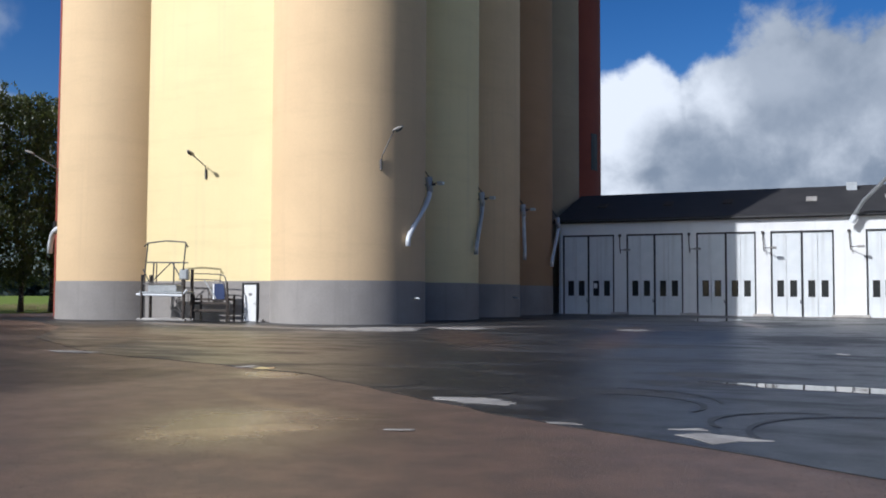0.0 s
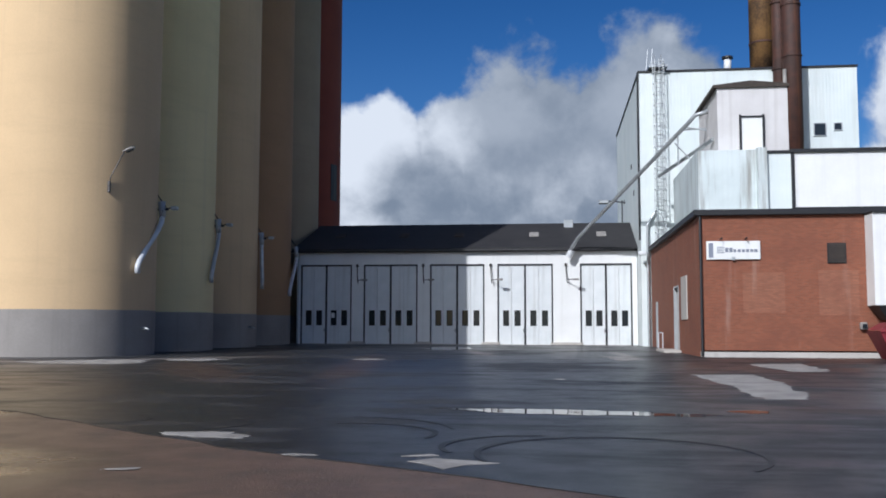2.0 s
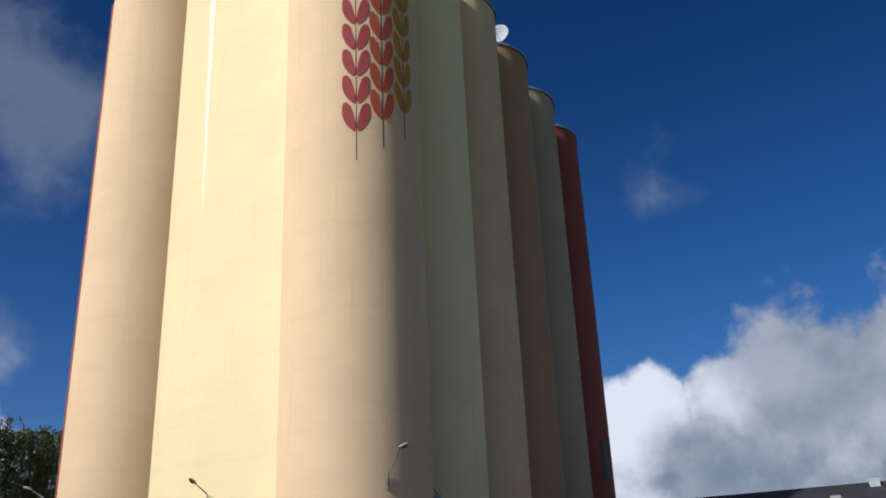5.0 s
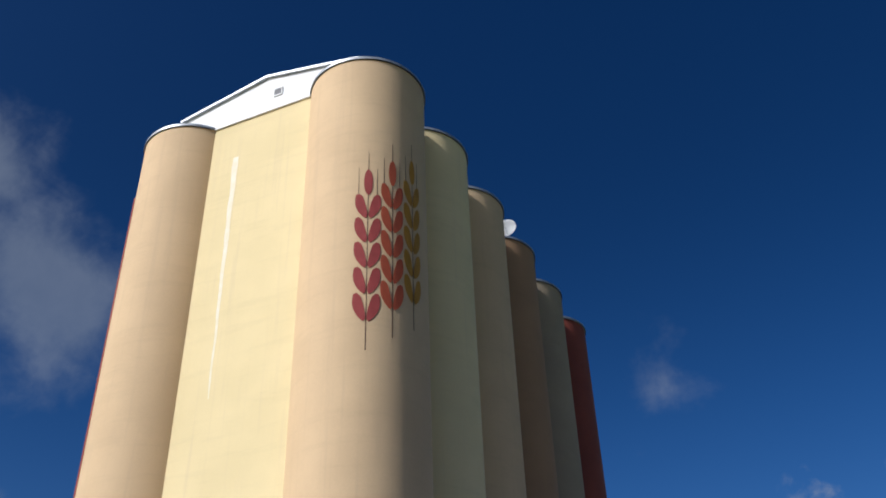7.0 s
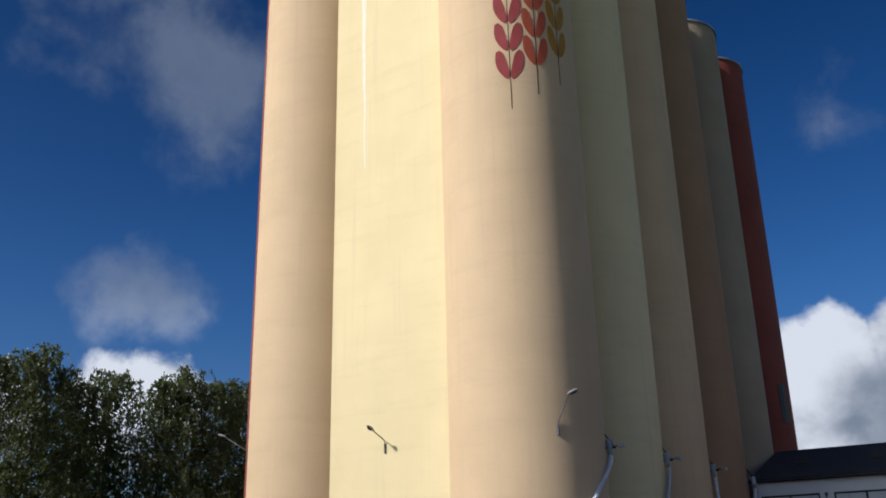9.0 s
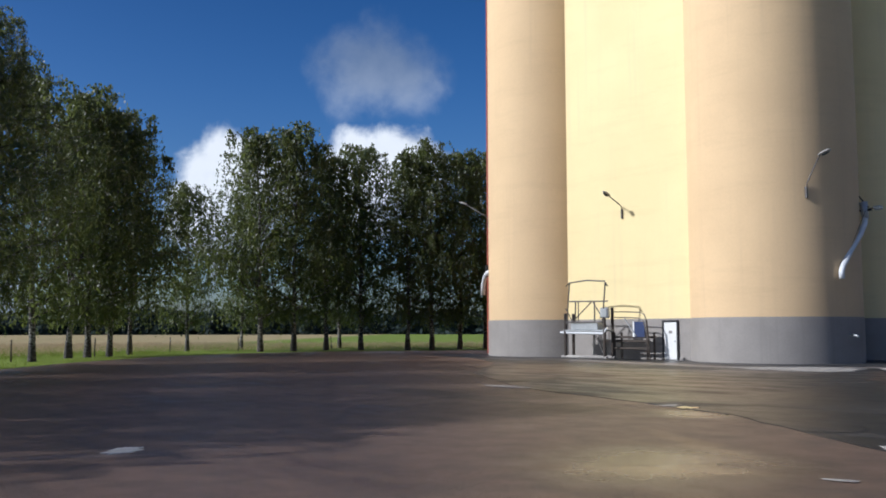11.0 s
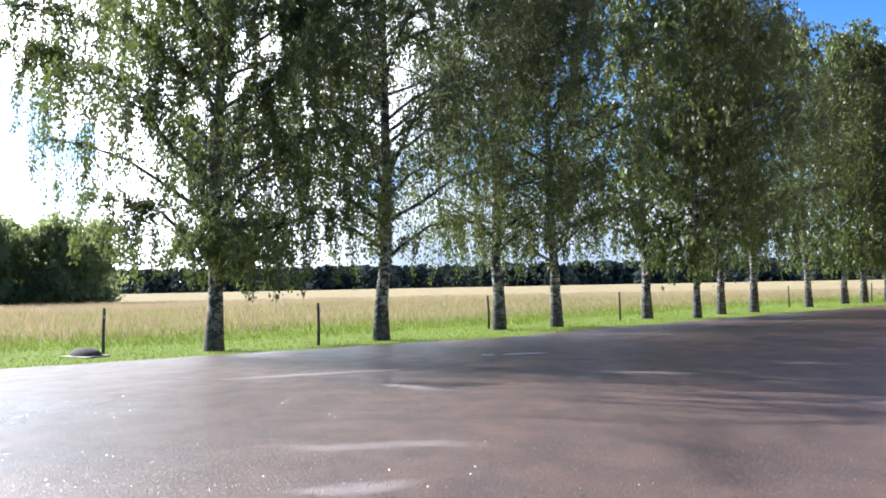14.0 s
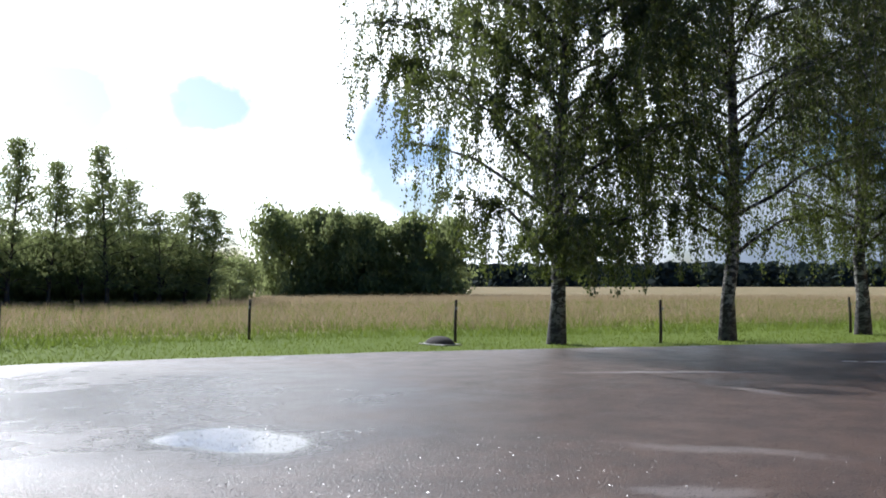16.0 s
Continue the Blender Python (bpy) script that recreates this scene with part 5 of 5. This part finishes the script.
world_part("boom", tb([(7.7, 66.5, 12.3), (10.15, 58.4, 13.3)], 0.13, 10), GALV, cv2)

# ---- building behind on the far side ----
bb = thing("shed", "old shed with ochre gable and rusting grey sheet roof", "building", at=(46, 95, 0))
v0 = 95.0
world_part("wall", bx(33.0, 60.0, v0 + 0.4, v0 + 8, 0, 12.0), OCHREWALL, bb, "ochre wall")
bm = bmesh.new()
v = [bm.verts.new(c) for c in ((30, v0 - 0.6, 18.0), (50, v0 - 0.6, 12.6), (62, v0 + 8, 19.7), (30, v0 + 8, 19.6))]
w_ = [bm.verts.new(q.co - Vector((0, 0, 0.25))) for q in v]
for f in ((0, 1, 2), (0, 2, 3)):
    bm.faces.new([v[i] for i in f]), bm.faces.new([w_[i] for i in f])
for i in range(4):
    bm.faces.new((v[i], v[(i + 1) % 4], w_[(i + 1) % 4], w_[i]))
world_part("roof", bm, GREYROOF, bb, "grey sheet roof")
bm = profile([(30, 17.7), (50, 12.3), (50, 0), (30, 0)], v0, v0 + 0.3)
world_part("gable", bm, OCHREWALL, bb, "ochre gable")
o = thing("antenna", "thin mast on the shed roof", "antenna", at=(37.2, 99.0, 17.4))
part("mast", tb([(0, 0, 0), (0, 0, 5.2)], 0.05, 6), GALV, o)
duct = thing("roof_duct", "bent galvanised duct on the brick roof", "duct", at=(19.5, 52.0, BTOP + 0.3))
part("duct", tb([(-0.4, 0, 0), (-0.4, 0, 0.5), (0.0, 0, 0.85), (0.9, 0, 0.6), (1.2, 0, 0.0)], 0.28, 12), GALV, duct, smooth=True)

# ---- trees ----
RNG = np.random.default_rng(7)


def leaf_quads(centres, size, droop, rng):
    """Small pointed leaves, one rhomb each, hanging more or less."""
    n = len(centres)
    a = rng.uniform(0, 2 * np.pi, n)
    tip = np.stack([np.cos(a) * (1 - droop), np.sin(a) * (1 - droop), -droop - rng.uniform(0, 0.6, n)], 1)
    tip /= np.linalg.norm(tip, axis=1, keepdims=True)
    b = rng.normal(size=(n, 3))
    side = np.cross(tip, b)
    side /= np.linalg.norm(side, axis=1, keepdims=True) + 1e-9
    s = (size * rng.uniform(0.7, 1.35, n))[:, None]
    v = np.stack([centres, centres + s * (0.5 * tip + 0.38 * side), centres + s * 1.1 * tip, centres + s * (0.5 * tip - 0.38 * side)], 1).reshape(-1, 3)
    f = np.arange(4 * n).reshape(-1, 4)
    return v, f


def birch(height, spread, leaves, size, seed, stems=1, low=0.2, name="birch_tree", label="tall birch with white and black bark and hanging green leaves",
          group="birches", bark=BARK, foliage=LEAF, hang=1.0, splay=0.06, twiggy=True, loose=0.075, cone=0.0):
    """A broadleaf tree: trunk, steep limbs, twigs that hang more or less, with small leaves."""
    rng = np.random.default_rng(seed)
    tree = thing(name, label, "tree" if name.endswith("tree") else "bush", group)
    bm = bmesh.new()
    centres = []
    for k in range(stems):
        lean = rng.normal(0, 0.035, 2) + (0 if stems == 1 else 1) * np.array([math.cos(2.1 * k), math.sin(2.1 * k)]) * splay
        r0 = 0.0125 * height / (1 + 0.35 * (stems - 1))
        zs = np.linspace(0, height * 0.97, 15)
        wob = np.cumsum(rng.normal(0, 0.05, (15, 2)), 0)
        wob[:2] = 0
        axis = np.stack([lean[0] * zs + wob[:, 0] + 0.2 * k * (splay < 0.1), lean[1] * zs + wob[:, 1], zs], 1)
        rad = r0 * (1 - 0.93 * zs / zs[-1]) + 0.004
        rad[0] *= 1.3
        rings = []
        for c, r in zip(axis, rad):
            rings.append([bm.verts.new((c[0] + r * math.cos(q), c[1] + r * math.sin(q), c[2])) for q in np.linspace(0, 2 * np.pi, 10, endpoint=False)])
        for s, t in zip(rings, rings[1:]):
            for j in range(10):
                bm.faces.new((s[j], s[(j + 1) % 10], t[(j + 1) % 10], t[j]))
        limbs = int(54 / stems) + 6
        for i in range(limbs):
            h = low + (0.96 - low) * (i + rng.uniform(0, 0.9)) / limbs
            z = h * height
            base = np.array([np.interp(z, zs, axis[:, j]) for j in range(3)])
            u = (h - low) / (1 - low)
            reach = spread * (0.55 + 0.75 * math.sin(math.pi * min(1, u * 0.9 + 0.12)) ** 0.8) * (1 - 0.5 * u ** 2.6) * (1 - cone * u) * rng.uniform(0.65, 1.15)
            ang = i * 2.4 + rng.uniform(-0.5, 0.5)
            rise = reach * rng.uniform(0.45, 0.9)
            d = np.array([math.cos(ang), math.sin(ang), 0])
            pts = [base + d * reach * s + np.array([0, 0, rise * (s - 0.42 * s ** 2.6)]) + rng.normal(0, 0.07, 3) * (s > 0) for s in (0, 0.25, 0.5, 0.75, 1.0)]
            tube(bm, [tuple(p) for p in pts], 0.007 * height * (1 - 0.7 * u) * 0.55 + 0.008, 6, 0.008, cap=False)
            P = np.array(pts)
            twigs = int(9 + reach * 3.4)
            full = rng.choice((0.5, 0.85, 1.15, 1.5))          # some limbs are thinly leaved
            for j in range(twigs):
                s = rng.uniform(0.05, 1.0) ** 0.72
                q = np.array([np.interp(s, (0, 0.25, 0.5, 0.75, 1.0), P[:, m]) for m in range(3)])
                out = rng.normal(0, 1, 3)
                out[2] = abs(out[2]) * 0.3
                fall = hang * rng.uniform(0.6, 2.1) * (0.6 + 0.5 * s) * min(1.0, height / 13)
                fall = min(fall, max(0.3, q[2] - rng.uniform(1.3, 2.7)))
                w = rng.uniform(0.25, 0.75)
                tw = [q, q + w * out * 0.6 + np.array([0, 0, 0.05]), q + w * out + np.array([0, 0, -0.5 * fall]), q + w * out * 1.08 + np.array([0, 0, -fall])]
                if twiggy:
                    tube(bm, [tuple(p) for p in tw], 0.009, 3, 0.004, cap=False)
                TW = np.array(tw)
                m = max(3, int(full * rng.uniform(0.5, 1.5) * leaves / (limbs * stems * twigs)))
                ss = rng.uniform(0.15, 1.0, m)
                c = np.stack([np.interp(ss, (0, 0.33, 0.66, 1.0), TW[:, x]) for x in range(3)], 1)
                centres.append(c + rng.normal(0, loose, c.shape))
    part("trunk", bm, bark, tree, "" if bark is not BARK else "white birch bark with black marks", True)
    v, f = leaf_quads(np.concatenate(centres), size, 0.65, rng)
    soup("crown", v, f, foliage, tree)
    return tree


def stand(proto, x, y, turn, size, lift=1.0):
    m = pose(x, y, -0.05, 0, 0, turn) @ Matrix.Diagonal((size, size, size * lift, 1))
    return copy_thing(proto, m)


near_a = birch(17.0, 4.4, 205000, 0.079, 11, low=0.10, hang=1.4)
near_b = birch(17.0, 4.1, 98000, 0.079, 23, low=0.14, hang=1.35)
near_c = birch(17.5, 4.0, 88000, 0.080, 37, low=0.15, hang=1.3)
far_a = birch(17.5, 4.3, 20000, 0.175, 51, low=0.13, hang=1.35, twiggy=False)
far_b = birch(17.5, 3.9, 20000, 0.175, 67, stems=2, low=0.14, hang=1.3, twiggy=False)
near_a.matrix_basis = pose(-23.58, -8.26, -0.05, 0, 0, 30)
near_b.matrix_basis = pose(-27.17, -4.34, -0.05, 0, 0, 120)
near_c.matrix_basis = pose(-32.34, -0.94, -0.05, 0, 0, 40)
far_a.matrix_basis = pose(-39.74, 5.19, -0.05) @ Matrix.Diagonal((0.92, 0.92, 0.98, 1))
far_b.matrix_basis = pose(-39.9, 7.3, -0.05) @ Matrix.Diagonal((0.92, 0.92, 0.95, 1))
for proto, x, y, turn, size in (
        (near_b, -33.92, 1.14, 250, 0.97), (near_c, -43.31, 9.04, 200, 0.86), (near_c, -45.36, 11.02, 160, 0.92),
        (far_a, -52.0, 15.6, 60, 0.93), (far_b, -56.99, 19.1, 80, 0.95), (far_a, -58.3, 20.8, 140, 0.98), (far_a, -59.4, 22.6, 200, 0.93), (far_b, -62.6, 25.3, 300, 0.92),
        (far_a, -64.43, 36.57, 20, 1.05), (far_a, -65.33, 40.17, 130, 1.1), (far_b, -66.0, 43.93, 250, 1.02), (far_a, -64.53, 46.43, 330, 1.06),
        (far_b, -61.2, 48.83, 20, 1.02), (far_a, -60.4, 51.0, 90, 1.06), (far_a, -60.6, 54.4, 170, 1.04), (far_b, -60.9, 58.0, 220, 1.08), (far_a, -62, 64, 10, 1.0), (far_b, -63, 71, 70, 1.0),
        (far_a, -70, 33, 100, 0.8), (far_b, -74, 40, 10, 0.85), (far_a, -73, 50, 55, 0.9)):
    stand(proto, x, y, turn, size, 1.0 if x > -36 else 1.04 if y < 30 else 1.02)


bu = birch(13.5, 4.6, 15000, 0.46, 5, 5, 0.02, "willow_thicket", "broad green willow thicket at the meadow's edge", "far thickets", WOODPOST, FARLEAF, 0.9, 0.30, False, 0.55)
bu.matrix_basis = pose(-107, -77, -3.2) @ Matrix.Diagonal((1, 1, 1.13, 1))
for x, y, t, s in ((-111.5, -71.5, 40, 0.93), (-115.5, -66, 110, 0.9), (-119, -60, 200, 0.88), (-100, -88, 80, 0.35), (-93, -92, 20, 0.3), (-97, -90, 140, 0.4)):
    copy_thing(bu, pose(x, y, -3.2 * s, 0, 0, t) @ Matrix.Diagonal((1.08 * s, 1.08 * s, 1.02 * s, 1)))
al, al_forked = (birch(13.0, 2.2, 8000, 0.17, seed, stems, 0.08, "alder_tree", "slender airy alder at the meadow's edge", "far alders", WOODPOST, FARLEAF, 0.5, 0.05, False, 0.12, 0.45)
                 for seed, stems in ((9, 1), (19, 3)))
al_forked.matrix_basis = pose(-44.0, -67.0, -0.05, 0, 0, 50) @ Matrix.Diagonal((1.1, 1.1, 0.72, 1))
al.matrix_basis = pose(-45.6, -58.3, -0.05)
for i, (az, d, s, w) in enumerate(((-139.8, 75, 0.88, 1.0), (-138.0, 76, 0.95, 0.9), (-136.6, 74, 0.98, 1.0), (-135.0, 77, 0.8, 1.3), (-133.6, 75, 0.82, 1.2), (-132.2, 78, 0.74, 1.4), (-130.8, 76, 0.62, 1.5),
                                   (-143.5, 76, 0.8, 1.3), (-145.5, 74, 0.9, 1.2), (-148, 73, 0.95, 1.2), (-141, 82, 0.5, 2.0), (-137.3, 82, 0.5, 2.0), (-134, 84, 0.48, 2.1), (-139, 79, 0.42, 2.0), (-129.5, 86, 0.3, 2.2), (-152, 72, 0.95, 1.3))):
    a = radians(az)
    copy_thing(al_forked if i % 3 == 1 else al, pose(d * math.sin(a), d * math.cos(a), -0.05, 0, 0, 67 * i) @ Matrix.Diagonal((s * w, s * w, s, 1)))

sh = birch(5.0, 2.2, 4200, 0.3, 15, 4, 0.03, "alder_scrub", "low dense green scrub below the alders", "alder scrub", WOODPOST, FARLEAF, 0.8, 0.35, False, 0.45)
sh.matrix_basis = pose(79 * math.sin(radians(-140.6)), 79 * math.cos(radians(-140.6)), -0.4)
for i, (az, d, s) in enumerate(((-138.9, 80, 1.1), (-137.4, 79, 0.9), (-135.9, 81, 1.0), (-134.4, 80, 0.9), (-133.0, 81, 1.05), (-131.6, 80, 0.8), (-142.4, 80, 1.1), (-144.4, 79, 1.0), (-146.6, 78, 1.1), (-129.2, 92, 0.9))):
    copy_thing(sh, pose(d * math.sin(radians(az)), d * math.cos(radians(az)), -0.4, 0, 0, 71 * i) @ Matrix.Diagonal((s, s, s * (1.0 + 0.1 * (i % 3)), 1)))

# far forest along the horizon
rng = np.random.default_rng(3)
vs, fs = [], []
n = 0
for i in range(1300):
    az = radians(rng.uniform(-165, -25))
    d = rng.uniform(430, 520)
    hgt = rng.uniform(9.0, 12.5)
    w = rng.uniform(3.5, 6.5)
    cx, cy = d * math.sin(az), d * math.cos(az)
    m = 60
    q = rng.normal(0, 1, (m, 3)) * np.array([w, w, 1]) * 0.6
    q[:, 2] = rng.uniform(0, 1, m)
    q[:, :2] *= (1.15 - q[:, 2:3])
    q[:, 2] *= hgt
    q += np.array([cx, cy, 0])
    v, f = leaf_quads(q, 3.3, 0.2, rng)
    vs.append(v)
    fs.append(f + n)
    n += len(v)
tagged(soup("far_forest", np.concatenate(vs), np.concatenate(fs), PINE), "dark far conifer forest along the horizon", "forest", kind="stuff")

# ---- grass ----


def inside_yard(x, y):
    c = np.zeros(len(x), bool)
    for (x0, y0), (x1, y1) in zip(YARD, YARD[1:] + YARD[:1]):
        if y0 == y1:
            continue
        k = ((y0 > y) != (y1 > y)) & (x < (x1 - x0) * (y - y0) / (y1 - y0) + x0)
        c ^= k
    return c


def blades(name, x, y, height, width, material, label, seed):
    rng = np.random.default_rng(seed)
    n = len(x)
    a = rng.uniform(0, 2 * np.pi, n)
    h = height * rng.uniform(0.5, 1.3, n)
    b = np.stack([x, y, np.full(n, -0.06)], 1)
    s = np.stack([np.cos(a), np.sin(a), np.zeros(n)], 1) * (width * rng.uniform(0.6, 1.3, n))[:, None]
    bend = np.stack([rng.normal(0, 0.55, n), rng.normal(0, 0.55, n), np.ones(n)], 1) * h[:, None]
    v = np.stack([b - s, b + s, b + bend], 1).reshape(-1, 3)
    tagged(soup(name, v, np.arange(3 * n).reshape(-1, 3), material), label, "grass", kind="stuff")


EDGE = [(p, q) for p, q in zip(YARD[:13], YARD[1:14])]
EDGE = [((-4, -22), YARD[0])] + EDGE


def edge_distance(x, y):
    d = np.full(len(x), 1e9)
    for (x0, y0), (x1, y1) in EDGE:
        l2 = (x1 - x0) ** 2 + (y1 - y0) ** 2
        t = np.clip(((x - x0) * (x1 - x0) + (y - y0) * (y1 - y0)) / l2, 0, 1)
        d = np.minimum(d, np.hypot(x - x0 - t * (x1 - x0), y - y0 - t * (y1 - y0)))
    return d


def outside(count, lo, hi, near, far, seed):
    """Points outside the yard between two distances from its edge, thinning out with the distance from the yard's middle."""
    rng = np.random.default_rng(seed)
    a, r = np.radians(rng.uniform(-172, -38, count)), rng.uniform(near, far, count)
    x, y = r * np.sin(a), r * np.cos(a)
    wob = np.array([3.0 * noise.noise((0.15 * u, 0.15 * v, 2.0)) for u, v in zip(x, y)])
    d = edge_distance(x, y)
    keep = ~inside_yard(x, y) & (d > (lo + wob if lo > 1 else lo)) & (d < hi + wob)
    return x[keep], y[keep]


x, y = outside(220000, 0.0, 9.0, 15, 75, 2)
blades("lawn_grass", x, y, 0.08, 0.014, BLADE, "short mown green grass beside the yard", 3)
x, y = outside(110000, 6.0, 15.0, 20, 75, 4)
blades("green_grass", x, y, 0.26, 0.018, BLADE, "longer green meadow grass", 5)
x, y = outside(42000, 10.0, 50.0, 22, 90, 8)
blades("meadow_herbs", x, y, 0.4, 0.02, BLADE, "scattered green herbs among the dry grass", 9)
x, y = outside(190000, 10.0, 90.0, 22, 120, 6)
blades("meadow_grass", x, y, 0.46, 0.013, STRAW, "tall dry straw-coloured meadow grass", 7)

# ---- wet grit standing proud of the asphalt ----
rng = np.random.default_rng(17)


def grit(name, count, a0, a1, r0, r1, label):
    """Small low four-sided stones, half sunk into the asphalt."""
    a, r = np.radians(rng.uniform(a0, a1, count)), r0 + (r1 - r0) * rng.uniform(0, 1, count) ** 1.4
    x, y = r * np.sin(a), r * np.cos(a)
    d = edge_distance(x, y)
    patchy = np.array([noise.noise((0.35 * u, 0.35 * v, 5.0)) + 0.5 * noise.noise((1.3 * u, 1.3 * v, 9.0)) for u, v in zip(x, y)])
    keep = inside_yard(x, y) & (d > 0.2) & (patchy > rng.uniform(-0.6, 0.5, count))
    x, y = x[keep], y[keep]
    n = len(x)
    w, t = rng.uniform(0.0035, 0.0115, n), rng.uniform(0, 2 * np.pi, n)
    ring = [np.stack([x + w * np.cos(t + k * np.pi / 2) * rng.uniform(0.7, 1.3, n), y + w * np.sin(t + k * np.pi / 2) * rng.uniform(0.7, 1.3, n), np.full(n, -0.001)], 1) for k in range(4)]
    top = np.stack([x + rng.normal(0, 0.002, n), y + rng.normal(0, 0.002, n), w * rng.uniform(0.2, 0.55, n)], 1)
    v = np.stack([*ring, top], 1).reshape(-1, 3)
    b = 5 * np.arange(n)[:, None]
    f = np.concatenate([b + np.array([[k, (k + 1) % 4, 4]]) for k in range(4)])
    tagged(soup(name, v, f, WETGRIT), label, "grit", kind="stuff")


grit("asphalt_grit", 140000, -165, -60, 3.2, 15.0, "wet glinting stone grit in the asphalt surface")
grit("asphalt_grit", 30000, -55, 5, 3.2, 11.0, "wet stone grit in the brown asphalt surface")

# ---- fence posts, hatch ----
POSTS = [(-15.9, -20.6), (-21.6, -17.1), (-23.1, -11.08), (-25.3, -5.83), (-33.2, -1.35), (-38.4, 3.9), (-45.5, 9.4), (-52.2, 14.6), (-8.5, -24.5), (-59.8, 21.8), (-65.5, 29.5), (-67, 36), (-67, 45)]
for i, (x, y) in enumerate(POSTS):
    o = thing("fence_post", "thin dark weathered wooden fence post in the grass", "post", "fence posts", at=(x, y, -0.08), turn=37 * i)
    bm = tube(bmesh.new(), [(0, 0, 0), (0.01, 0, 0.6), (0.03 * math.sin(i), 0.02, 1.22)], 0.045, 7, 0.038)
    part("post", bm, WOODPOST, o, smooth=True)
    part("insulator", bx(0.03, 0.09, -0.02, 0.02, 0.95, 1.02), PALE, o)
hatch = thing("dome_cover", "low dark domed cover lying in the grass by a post", "cover", at=(-22.0, -11.0, -0.05), turn=62)
bm = bmesh.new()
bmesh.ops.create_uvsphere(bm, u_segments=20, v_segments=10, radius=1.0)
bmesh.ops.bisect_plane(bm, geom=list(bm.verts) + list(bm.edges) + list(bm.faces), plane_co=(0, 0, 0), plane_no=(0, 0, -1), clear_outer=True)
for v in bm.verts:
    v.co = Vector((0.55 * v.co.x, 0.32 * v.co.y, 0.24 * v.co.z))
part("shell", bm, WOODPOST, hatch, "dark plastic dome", True)
part("rim", bx(-0.56, 0.56, -0.33, 0.33, 0.0, 0.04, bevel=0.02), CONCRETE, hatch)
